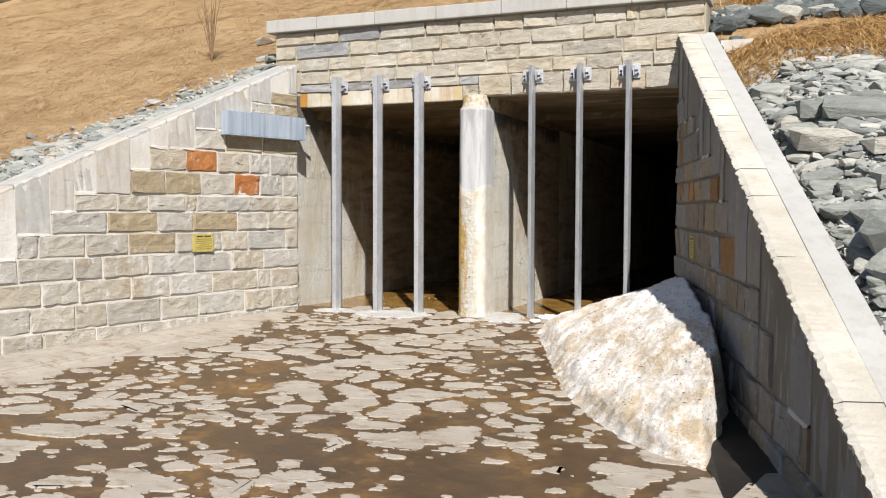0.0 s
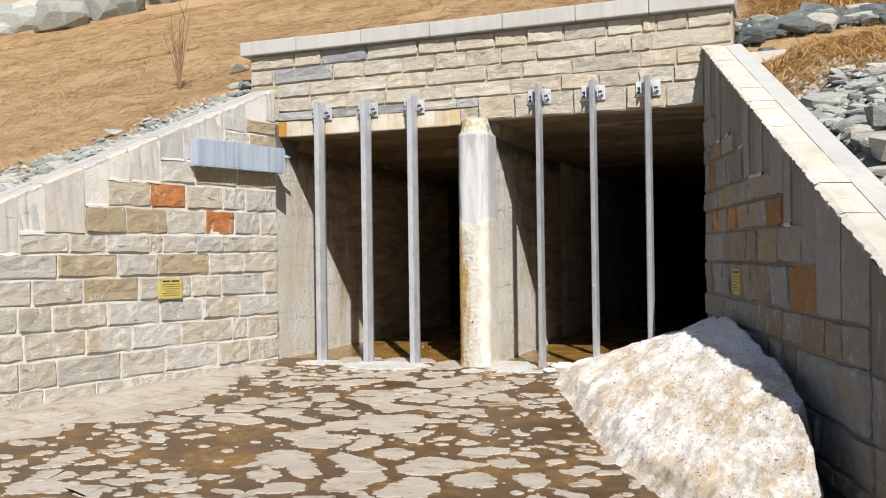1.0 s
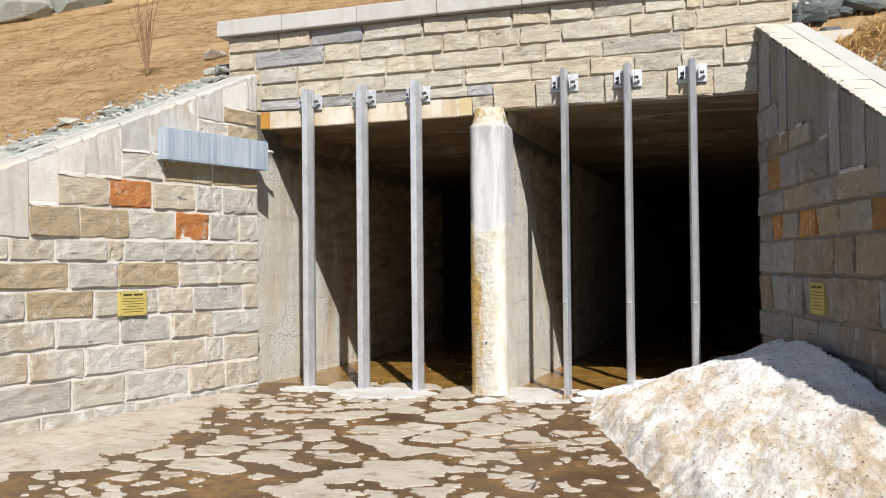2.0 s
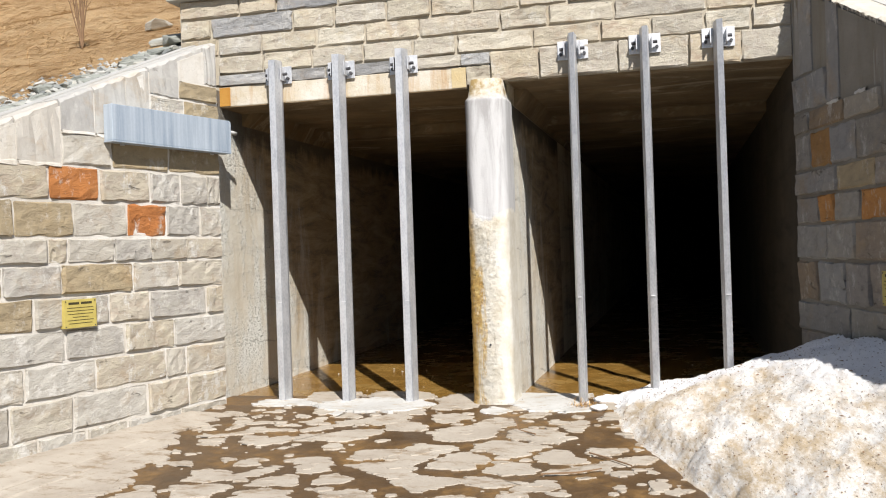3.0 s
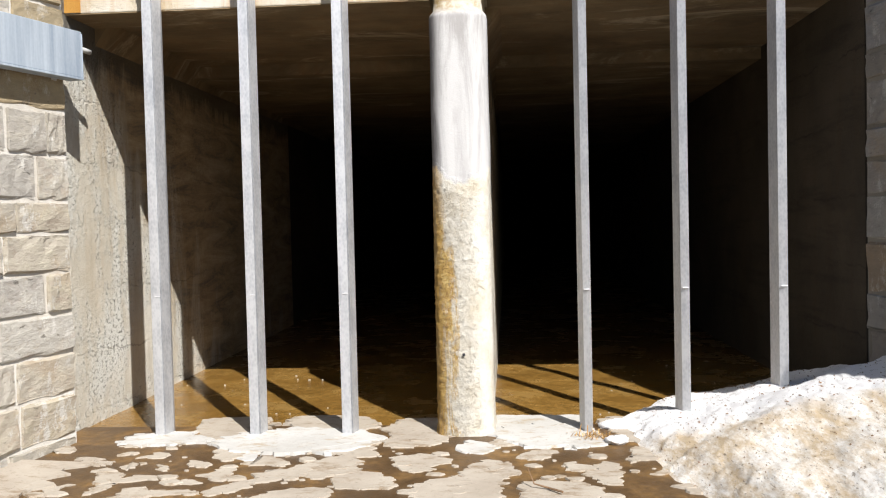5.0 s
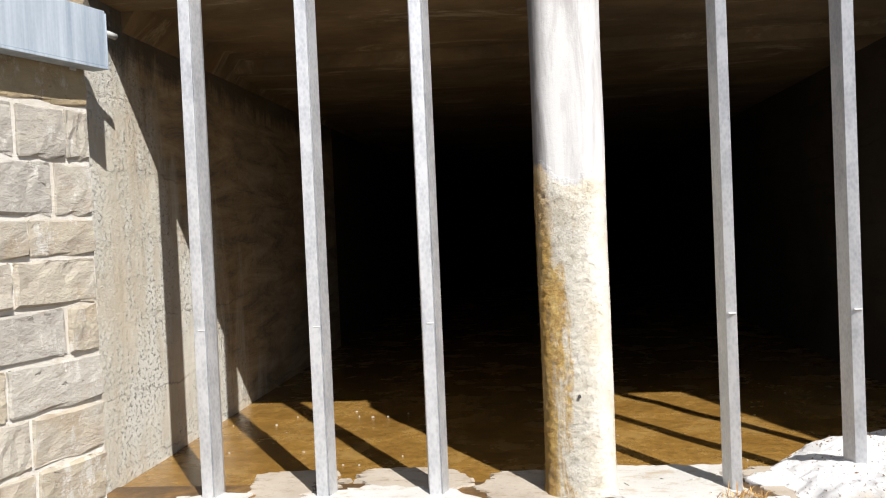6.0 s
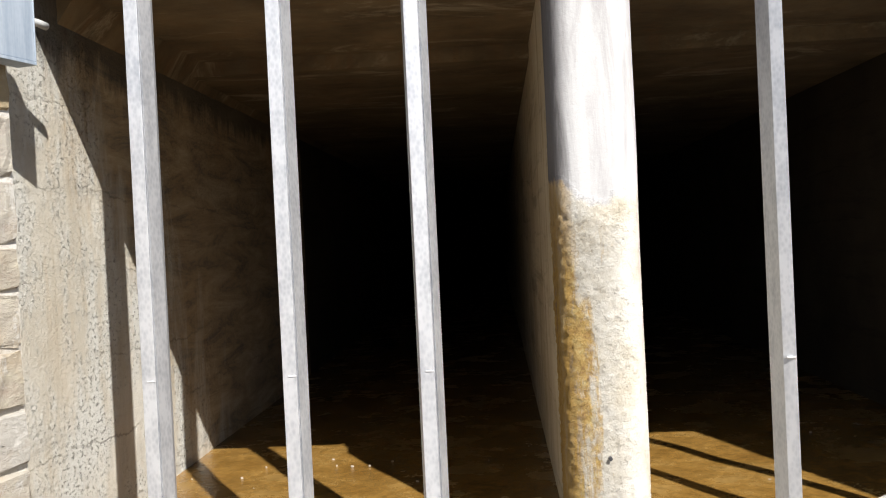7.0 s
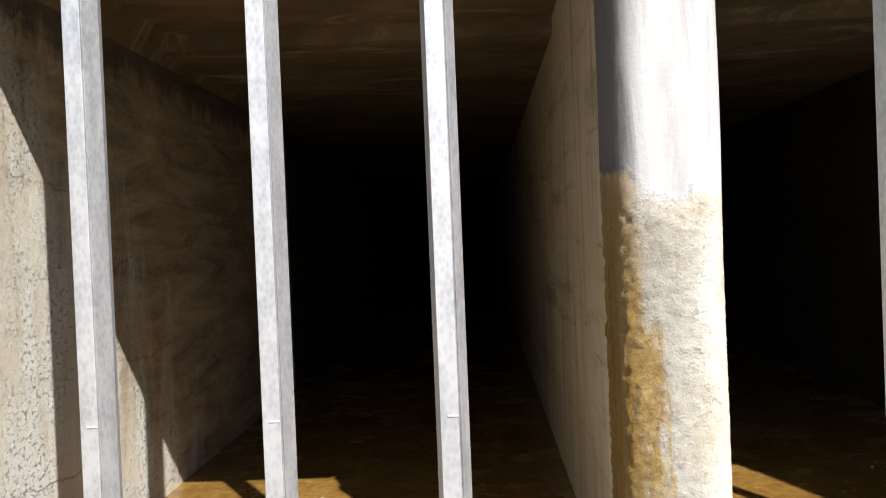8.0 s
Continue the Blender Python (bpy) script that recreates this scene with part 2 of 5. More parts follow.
def metal(name, dark, light, rough, tall=1.2, steel=0.55, spangle=0.2):
    n = Nodes(name)
    v = n.add("ShaderNodeTexVoronoi")
    v.inputs["Scale"].default_value = 70
    n.link(n.stretched(1, 1, 0.6), v.inputs["Vector"])
    mottle = n.maths("ADD", n.maths("MULTIPLY", v.outputs["Distance"], spangle), n.maths("MULTIPLY", n.noise(5, 6, 0.62, n.stretched(3, 3, tall)), 1.0 - 0.5 * spangle))
    col = n.mix(n.grey(mottle, 0.32, 0.70), dark, light)
    n.bump(n.noise(120, 3), 0.12, 0.001)
    return n.done(col, n.grey(mottle, 0.2, 0.8, rough - 0.05, rough + 0.08), steel, 0.4)


M_ZINC = metal("galvanized_steel", (0.58, 0.595, 0.63), (0.83, 0.835, 0.85), 0.52, 1.2, 0.70, 0.35)
M_BEAD = metal("bright_weld", (0.90, 0.90, 0.91), (0.98, 0.98, 0.99), 0.40)
M_BOX = metal("weathered_zinc_sheet", (0.38, 0.46, 0.56), (0.70, 0.78, 0.86), 0.50, 0.16, 0.35, 0.06)
M_BOLT = metal("dark_bolt_steel", (0.06, 0.06, 0.065), (0.14, 0.14, 0.15), 0.55)


def plain(name, colour, rough=0.7, vary=0.15, scale=12):
    n = Nodes(name)
    f = n.noise(scale, 6, 0.65)
    return n.done(n.mix(n.grey(f, 0.3, 0.7), tuple(c * (1 - vary) for c in colour), tuple(min(1, c * (1 + vary)) for c in colour)), rough)


M_SIGN = plain("faded_yellow_plate", (0.57, 0.46, 0.13), 0.6)
M_PRINT = plain("dark_print", (0.06, 0.05, 0.02), 0.7)
M_PIPE = plain("pale_plastic_conduit", (0.62, 0.62, 0.60), 0.5)
M_TWIG = plain("dry_twig", (0.26, 0.16, 0.09), 0.9)


def bed_material(name, a, b, c, rough, spec=0.5):
    n = Nodes(name)
    big = n.noise(1.9, 9, 0.72)
    col = n.ramp(big, [(0.32, a), (0.5, b), (0.64, c)])
    fine = n.noise(17, 9, 0.78)
    col = n.mix(n.grey(fine, 0.36, 0.64, 0.0, 0.7), col, tuple(x * 0.4 for x in b))
    n.bump(n.noise(9, 7, 0.7), 0.5, 0.012)
    n.bump(n.noise(45, 6, 0.75), 0.4, 0.004)
    return n.done(col, n.grey(big, 0.3, 0.7, rough, rough + 0.25), 0, spec)


M_BED = bed_material("wet_brown_bed", (0.075, 0.045, 0.022), (0.165, 0.098, 0.045), (0.36, 0.205, 0.07), 0.32, 0.3)
M_WETFLOOR = bed_material("wet_ochre_floor", (0.24, 0.12, 0.025), (0.37, 0.205, 0.05), (0.44, 0.27, 0.085), 0.12)


def crust_material(name, dark, light, brown):
    n = Nodes(name)
    col = n.mix(n.grey(n.noise(2.2, 7, 0.65), 0.3, 0.7), dark, light)
    col = n.mix(n.grey(n.noise(6, 8, 0.75, n.stretched(0.7, 1.5, 1)), 0.53, 0.64, 0.0, 0.8), col, brown)
    col = n.mix(n.grey(n.noise(31, 6, 0.75), 0.58, 0.70, 0.0, 0.6), col, tuple(c * 0.6 for c in brown))
    n.bump(n.noise(16, 7, 0.7), 0.45, 0.012)
    n.bump(n.noise(80, 4, 0.7), 0.3, 0.003)
    return n.done(col, 0.9)


M_CRUST = crust_material("dry_silt_crust", (0.41, 0.35, 0.28), (0.56, 0.50, 0.415), (0.28, 0.20, 0.12))
# near-black colour for painted shade on the apron
M_FOOT_SHADE = bed_material("black_foot_shade", (0.012, 0.010, 0.008), (0.022, 0.017, 0.012), (0.04, 0.028, 0.018), 0.5)
M_LIME = crust_material("white_lime_crust", (0.52, 0.50, 0.46), (0.68, 0.67, 0.64), (0.44, 0.35, 0.23))


def earth_material():
    n = Nodes("dry_grass_slope")
    big = n.noise(0.7, 8, 0.7)
    col = n.ramp(big, [(0.28, (0.38, 0.215, 0.085)), (0.5, (0.58, 0.36, 0.165)), (0.72, (0.68, 0.48, 0.26))])
    straw = n.noise(10, 8, 0.75, n.stretched(1.0, 3.0, 3.0), 1.5)
    col = n.mix(n.grey(straw, 0.35, 0.65, 0.0, 0.7), col, (0.62, 0.46, 0.26))
    thatch = n.grey(n.noise(2.1, 9, 0.78), 0.52, 0.64)
    col = n.mix(n.maths("MULTIPLY", thatch, 0.6), col, (0.36, 0.205, 0.085))
    dark = n.grey(n.noise(24, 6, 0.75, n.stretched(0.7, 2.0, 2.0), 1.0), 0.56, 0.72)
    col = n.mix(n.maths("MULTIPLY", dark, 0.75), col, (0.22, 0.125, 0.055))
    n.bump(straw, 0.8, 0.05)
    n.bump(n.noise(45, 6, 0.8), 0.6, 0.02)
    return n.done(col, 0.95)


M_EARTH = earth_material()
M_GRAVEL = crust_material("grey_gravel_soil", (0.09, 0.09, 0.085), (0.19, 0.185, 0.17), (0.18, 0.13, 0.08))


def slate_material(name, stops):
    n = Nodes(name)
    info = n.add("ShaderNodeObjectInfo")
    base = n.ramp(info.outputs["Random"], stops)
    tone = n.noise(8, 8, 0.7, n.stretched(1, 1, 3), 0.5)
    col = n.mix(n.grey(tone, 0.35, 0.75, 0.0, 0.6), base, (0.14, 0.15, 0.145))
    col = n.mix(n.grey(n.noise(3.1, 6, 0.7), 0.55, 0.75, 0.0, 0.5), col, (0.44, 0.44, 0.40))
    n.bump(n.noise(12, 8, 0.7, n.stretched(1, 1, 3.5), 0.6), 0.9, 0.03)
    n.bump(n.noise(70, 5, 0.7), 0.4, 0.005)
    return n.done(col, 0.85)


M_SLATE = slate_material("grey_green_slate", [(0.0, (0.30, 0.315, 0.28)), (0.4, (0.46, 0.47, 0.41)), (0.75, (0.60, 0.59, 0.52)), (1.0, (0.72, 0.66, 0.55))])
M_DARKSLATE = slate_material("dark_slate", [(0.0, (0.10, 0.12, 0.12)), (1.0, (0.20, 0.22, 0.21))])


def island_material(name, stops, rough=0.9):
    n = Nodes(name)
    return n.done(n.ramp(n.geo.outputs["Random Per Island"], stops), rough)


M_STRAW = island_material("dry_straw", [(0.0, (0.40, 0.23, 0.095)), (0.35, (0.56, 0.355, 0.16)), (0.75, (0.67, 0.47, 0.25)), (1.0, (0.48, 0.28, 0.11))])
M_ORANGE_STRAW = island_material("orange_straw", [(0.0, (0.42, 0.22, 0.07)), (0.5, (0.66, 0.39, 0.13)), (1.0, (0.78, 0.56, 0.27))])
M_PEBBLE = island_material("grey_pebbles", [(0.0, (0.22, 0.23, 0.22)), (0.5, (0.40, 0.40, 0.37)), (0.85, (0.48, 0.47, 0.43)), (1.0, (0.58, 0.55, 0.50))])


def snow_material():
    n = Nodes("dirty_old_snow")
    sep = n.add("ShaderNodeSeparateXYZ")
    n.link(n.geo.outputs["Position"], sep.inputs[0])
    drawn = n.stretched(1.0, 0.38, 1.5)        # dirt has run down with the meltwater
    dirt = n.noise(4.4, 12, 0.82, drawn)
    col = n.mix(n.grey(dirt, 0.45, 0.58, 0.0, 1.0), (0.93, 0.90, 0.85), (0.62, 0.49, 0.33))
    grit = n.noise(46, 9, 0.88, drawn)
    col = n.mix(n.grey(grit, 0.51, 0.60, 0.0, 0.7), col, (0.56, 0.44, 0.29))
    crest = n.grey(n.maths("ADD", n.maths("ADD", sep.outputs["Z"], n.grey(sep.outputs["Y"], -1.1, -0.35, 0.0, 0.5)), n.maths("MULTIPLY", n.noise(4.0, 9, 0.75, drawn), 0.5)), 0.60, 0.76, 0.0, 0.92)
    col = n.mix(crest, col, (0.97, 0.97, 0.98))
    specks = n.grey(n.noise(55, 5, 0.75, drawn), 0.59, 0.63)
    col = n.mix(n.maths("MULTIPLY", specks, 0.8), col, (0.16, 0.12, 0.08))
    n.bump(n.noise(15, 9, 0.8, drawn), 0.9, 0.020)
    n.bump(n.noise(48, 7, 0.8, drawn), 0.9, 0.010)
    return n.done(col, 0.75, 0, 0.3, 0.83)


M_SNOW = snow_material()


# ---------------------------------------------------------------- mesh helpers
def mesh_from(name, verts, faces, material, smooth=False):
    me = bpy.data.meshes.new(name)
    me.from_pydata([tuple(v) for v in verts], [], faces)
    me.materials.append(material)
    if smooth:
        me.polygons.foreach_set("use_smooth", [True] * len(me.polygons))
    me.update()
    return me


def to_mesh(name, bm, material, smooth=False):
    me = bpy.data.meshes.new(name)
    bmesh.ops.recalc_face_normals(bm, faces=bm.faces[:])
    bm.to_mesh(me)
    bm.free()
    me.materials.append(material)
    if smooth:
        me.polygons.foreach_set("use_smooth", [True] * len(me.polygons))
    return me


def part(name, data, material, parent, label=""):
    """One mesh object under a thing or a part; data is a bmesh or a finished mesh."""
    me = data if isinstance(data, bpy.types.Mesh) else to_mesh(name, data, material)
    ob = new(name, me)
    ob.parent = parent
    if label:
        tagged(ob, label)
    return ob


def box(x0, y0, z0, x1, y1, z1, bevel=0.0, bm=None):
    bm = bm or bmesh.new()
    made = bmesh.ops.create_cube(bm, size=1.0)["verts"]
    bmesh.ops.scale(bm, vec=(x1 - x0, y1 - y0, z1 - z0), verts=made)
    bmesh.ops.translate(bm, vec=((x0 + x1) / 2, (y0 + y1) / 2, (z0 + z1) / 2), verts=made)
    if bevel:
        edges = list({e for v in made for e in v.link_edges})
        bmesh.ops.bevel(bm, geom=edges, offset=bevel, segments=2, affect="EDGES", profile=0.6)
    return bm


def prism(outline, z0, z1):
    """An upright prism over an outline in x and y."""
    bm = bmesh.new()
    low = [bm.verts.new((x, y, z0)) for x, y in outline]
    high = [bm.verts.new((x, y, z1)) for x, y in outline]
    bm.faces.new(low[::-1]), bm.faces.new(high)
    for i in range(len(low)):
        j = (i + 1) % len(low)
        bm.faces.new((low[i], low[j], high[j], high[i]))
    return bm


def tube(points, radii, sides=6, bm=None):
    bm = bm or bmesh.new()
    rings = []
    for i, p in enumerate(points):
        p = Vector(p)
        a = Vector(points[max(i - 1, 0)])
        b = Vector(points[min(i + 1, len(points) - 1)])
        q = (b - a).to_track_quat("Z", "Y")
        rings.append([bm.verts.new(p + q @ Vector((radii[i] * math.cos(k * math.tau / sides), radii[i] * math.sin(k * math.tau / sides), 0))) for k in range(sides)])
    for r0, r1 in zip(rings, rings[1:]):
        for k in range(sides):
            bm.faces.new((r0[k], r0[(k + 1) % sides], r1[(k + 1) % sides], r1[k]))
    bm.faces.new(rings[0][::-1]), bm.faces.new(rings[-1])
    return bm


def empty(name, m=None):
    ob = new(name)
    if m is not None:
        ob.matrix_world = m
    return ob


def smoothstep(a, b, v):
    t = min(1.0, max(0.0, (v - a) / (b - a)))
    return t * t * (3 - 2 * t)


# ---------------------------------------------------------------- the plan
CELL_L, PIER_L, PIER_R, CELL_R = 0.0, 2.405, 2.765, 5.11   # the two cells, left to right along the headwall
SOFFIT, HEAD_TOP, COPING_TOP = 2.78, 3.78, 3.95
DEPTH = 40.0
LEFT = dict(p0=Vector((0.116, -0.30, 0)), e=Vector((-0.28, -1, 0)).normalized(), n=Vector((0.963, -0.2696, 0)), top=lambda y: 3.43 + 0.46 * y, thick=0.42)
RIGHT = dict(p0=Vector((5.11, 0.0, 0)), e=Vector((0.262, -1, 0)).normalized(), n=Vector((-0.9674, -0.2535, 0)), top=lambda y: 3.40 + 0.475 * y, thick=0.36)
WING_END = -7.0


def left_x(y):
    return 0.2 + 0.28 * y


def right_x(y):
    return 5.11 - 0.262 * y


def apron_z(y):
    return -0.005 - 0.042 * min(max(-y, 0.0), 4.8)


def bank_z(x, y):
    """The embankment: one slope that faces the approach, then the level ground."""
    rise = 3.33 + 0.456 * y
    if y > 32:
        rise = 3.33 + 0.456 * 32 + 0.456 * min(y - 32, 30) - 0.0076 * min(y - 32, 30) ** 2
    z = max(rise, -0.22 + 0.02 * max(0, -8 - y))
    return z + 0.10 * noise.fractal(Vector((x * 0.35, y * 0.35, 3.1)), 1.0, 2.0, 4) * smoothstep(-8.5, -6, y)


def ground_z(x, y):
    bank = bank_z(x, y)
    if y >= 0.25:
        return bank
    floor_z = apron_z(y)
    # how far outside the inner faces of the wings
    out = max((left_x(y) if y < -0.36 else -0.15) - x, x - right_x(y))
    side = smoothstep(0.12, 0.34, out)
    if y < WING_END - 0.2:
        side = smoothstep(0.1, 2.5, out)
        bank = max(bank, -0.2)
    if x > 3 and y > WING_END - 0.2:
        bank -= 0.15 * (1 - smoothstep(0.5, 1.1, out))
    return floor_z * (1 - side) + (bank - 0.02) * side


def lines(marks):
    out = []
    for a, b, step in marks:
        k = max(1, round((b - a) / step))
        out += [a + (b - a) * i / k for i in range(k)]
    return out + [marks[-1][1]]


def ground():
    xs = lines([(-400, -60, 60), (-60, -20, 5), (-20, -5, 0.5), (-5, 9.5, 0.115), (9.5, 20, 0.6), (20, 60, 5), (60, 400, 60)])
    ys = lines([(-400, -60, 60), (-60, -16, 4), (-16, -8, 0.4), (-8, 0.06, 0.13), (0.06, 0.28, 0.22), (0.28, 5, 0.15), (5, 20, 0.7), (20, 60, 4), (60, 400, 60)])
    verts = [(x, y, ground_z(x, y)) for y in ys for x in xs]
    faces, slots = [], []
    w = len(xs)
    for j in range(len(ys) - 1):
        for i in range(w - 1):
            cx, cy = (xs[i] + xs[i + 1]) / 2, (ys[j] + ys[j + 1]) / 2
            if 0.05 < cy < 0.3 and -0.30 < cx < 5.4:
                continue          # the headwall stands here
            faces.append((j * w + i, j * w + i + 1, (j + 1) * w + i + 1, (j + 1) * w + i))
            out = max(left_x(cy) - cx, cx - right_x(cy))
            if cy < 0.1 and out < 0.3 and cy > -16:
                slots.append(1)
            elif cy < 0.2 and ((cx < 1 and out < 0.95 + 0.35 * noise.noise(Vector((cx, cy, 0)))) or (cx > 3 and out < 6 and cy < -1.2 + 0.25 * (cx - 6))):
                slots.append(2)
            else:
                slots.append(0)
    me = mesh_from("ground", verts, faces, M_EARTH, True)
    me.materials.append(M_BED), me.materials.append(M_GRAVEL)
    me.polygons.foreach_set("material_index", slots)
    return tagged(new("ground", me), "sloping ground of dry matted grass and wet channel bed", "ground", kind="structure")


ground()

# ---------------------------------------------------------------- culvert shell
def structure(name, bm, material, label, category="wall"):
    return tagged(new(name, to_mesh(name, bm, material)), label, category, kind="structure")


def shell():
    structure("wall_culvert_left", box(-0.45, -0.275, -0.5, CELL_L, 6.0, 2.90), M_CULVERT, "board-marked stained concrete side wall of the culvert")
    # darker tone from here on stands for shade, not another concrete
    structure("wall_culvert_deep", box(-0.45, 6.0, -0.5, CELL_L + 0.002, DEPTH, 2.90), M_GLOOM, "deep concrete side wall of the culvert, shade put into its colour")
    structure("wall_culvert_right", box(CELL_R, 0.04, -0.5, CELL_R + 0.45, DEPTH, 2.90), M_GLOOM, "board-marked concrete side wall of the culvert, shade put into its colour")
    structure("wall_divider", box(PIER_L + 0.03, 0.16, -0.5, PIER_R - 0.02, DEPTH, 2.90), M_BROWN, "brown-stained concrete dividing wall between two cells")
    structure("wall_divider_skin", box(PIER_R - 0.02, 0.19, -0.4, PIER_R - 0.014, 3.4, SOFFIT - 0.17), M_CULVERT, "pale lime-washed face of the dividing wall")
    # added end wall, shuts out light so that the depth stays black
    structure("wall_added_end", box(-0.45, DEPTH, -0.5, CELL_R + 0.45, DEPTH + 0.3, 3.1), M_GLOOM, "added dark wall that closes the culvert and keeps it black")
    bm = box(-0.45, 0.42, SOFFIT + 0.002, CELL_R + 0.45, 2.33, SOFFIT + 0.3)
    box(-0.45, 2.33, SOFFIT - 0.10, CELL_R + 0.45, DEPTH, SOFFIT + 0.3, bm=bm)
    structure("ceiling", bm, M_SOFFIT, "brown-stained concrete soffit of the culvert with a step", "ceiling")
    # sloping fillets between walls and soffit
    for x, s in ((CELL_L, 1), (PIER_R - 0.02, 1)):
        bm = bmesh.new()
        for y in (0.42, DEPTH):
            for dx, z in ((0, SOFFIT - 0.16), (0.11, SOFFIT), (0, SOFFIT)):
                bm.verts.new((x + s * dx, y, z))
        bm.verts.ensure_lookup_table()
        v = bm.verts
        for f in ((0, 1, 2), (3, 5, 4), (0, 3, 4, 1), (1, 4, 5, 2), (2, 5, 3, 0)):
            bm.faces.new([v[i] for i in f])
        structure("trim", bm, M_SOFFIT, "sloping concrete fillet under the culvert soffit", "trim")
    # wet floor of each cell
    for x0, x1 in ((CELL_L, PIER_L + 0.05), (PIER_R - 0.05, CELL_R)):
        ys = lines([(-0.16, 3.2, 0.11), (3.2, DEPTH, 1.5)])
        xs = lines([(x0, x1, 0.11)])
        verts = [(x, y, -0.02 + 0.010 * noise.noise(Vector((x * 2, y * 2, 7)))) for y in ys for x in xs]
        w = len(xs)
        faces = [(j * w + i, j * w + i + 1, (j + 1) * w + i + 1, (j + 1) * w + i) for j in range(len(ys) - 1) for i in range(w - 1)]
        tagged(new("floor", mesh_from("floor", verts, faces, M_WETFLOOR, True)), "wet ochre-stained concrete floor inside the culvert cell", "floor", kind="structure")


shell()


def pier_nose():
    """The rounded, patched upstream end of the dividing wall with its bevelled cap."""
    outline = []
    for cx, a0 in ((PIER_L + 0.11, 180), (PIER_R - 0.11, 270)):
        outline += [(cx + 0.11 * math.cos(radians(a0 + k * 15)), -0.10 + 0.11 * math.sin(radians(a0 + k * 15))) for k in range(7)]
    outline = [(PIER_L, 0.18), (PIER_L, 0.06)] + outline + [(PIER_R, 0.06), (PIER_R, 0.18)]
    dense = []
    for (xa, ya), (xb, yb) in zip(outline, outline[1:]):
        k = max(1, round(math.hypot(xb - xa, yb - ya) / 0.012))
        dense += [(xa + (xb - xa) * i / k, ya + (yb - ya) * i / k) for i in range(k)]
    dense.append(outline[-1])
    zs = [-0.15 + 0.012 * i for i in range(232)]
    zs = [z for z in zs if z < 2.60] + [2.61, 2.645, 2.70, SOFFIT + 0.01]
    cx, cy = (PIER_L + PIER_R) / 2, 0.10
    verts = []
    for z in zs:
        shrink = 1.0 - 0.16 * smoothstep(2.60, 2.66, z) - 0.06 * smoothstep(2.66, 2.80, z)
        foot = 0.02 * smoothstep(0.06, -0.05, z)
        for x, y in dense:
            d = Vector((x - cx, y - cy - 0.05, 0)).normalized()
            r = 0.006 * noise.noise(Vector((x * 4, y * 4, z * 2.5))) + (0.002 + 0.006 * smoothstep(2.74, 2.50, x)) * noise.fractal(Vector((x * 40, y * 40, z * 34)), 0.6, 2.0, 3) * smoothstep(1.66, 1.50, z)
            p = Vector((cx + (x - cx) * shrink, cy + (y - cy) * shrink, z)) + d * (r + foot)
            verts.append(p)
    w = len(dense)
    faces = [(j * w + i, j * w + i + 1, (j + 1) * w + i + 1, (j + 1) * w + i) for j in range(len(zs) - 1) for i in range(w - 1)]
    faces.append(tuple(range((len(zs) - 1) * w, len(zs) * w)))
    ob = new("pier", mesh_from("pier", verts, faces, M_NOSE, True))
    return tagged(ob, "rounded white-patched concrete pier with ochre lime stains", "pier", kind="structure")


pier_nose()

# ---------------------------------------------------------------- stones
def stone_variant(seed):
    """A rock-faced block in a unit square: a broken, mostly flat face towards -y with chipped edges."""
    rng = random.Random(seed)
    us, vs = [-0.5, -0.484, -0.3, -0.1, 0.1, 0.3, 0.484, 0.5], [-0.5, -0.452, -0.14, 0.16, 0.468, 0.5]
    nx, nz = len(us) - 1, len(vs) - 1
    verts, faces = [], []
    lean, slant = rng.uniform(-0.010, 0.010), rng.uniform(-0.010, 0.006)
    for j, v in enumerate(vs):
        for i, u in enumerate(us):
            edge = i in (0, nx) or j in (0, nz)
            corner = i in (0, nx) and j in (0, nz)
            inner = 1 < i < nx - 1
            x = u + (rng.uniform(-0.035, 0.035) if inner else rng.uniform(-0.016, 0.014))
            z = v + (rng.uniform(-0.05, 0.05) if not edge and 1 < j < nz - 1 else rng.uniform(-0.034, 0.028))
            if corner:
                x, z = x * rng.uniform(0.965, 1.0), z * rng.uniform(0.90, 1.0)
            y = -0.013 + lean * u * 2 + slant * v * 2 + rng.uniform(-0.006, 0.006)
            if edge:
                y = rng.uniform(-0.006, 0.004)
            verts.append((x, y, z))
    w = nx + 1
    for j in range(nz):
        for i in range(nx):
            faces.append((j * w + i, j * w + i + 1, (j + 1) * w + i + 1, (j + 1) * w + i))
    ring = [i for i in range(w)] + [j * w + nx for j in range(1, nz + 1)] + [nz * w + i for i in range(nx - 1, -1, -1)] + [j * w for j in range(nz - 1, 0, -1)]
    rim = len(verts)
    verts += [verts[k] for k in ring]
    back = len(verts)
    verts += [(verts[k][0], 0.05, verts[k][2]) for k in ring]
    for a in range(len(ring)):
        b = (a + 1) % len(ring)
        faces.append((rim + b, rim + a, back + a, back + b))
    return verts, faces


VARIANTS = [stone_variant(s) for s in range(9)]
STONE_MESH = {}


def stone_mesh(kind, material):
    key = (kind, material.name)
    if key not in STONE_MESH:
        STONE_MESH[key] = mesh_from("stone", *VARIANTS[kind], material)
    return STONE_MESH[key]


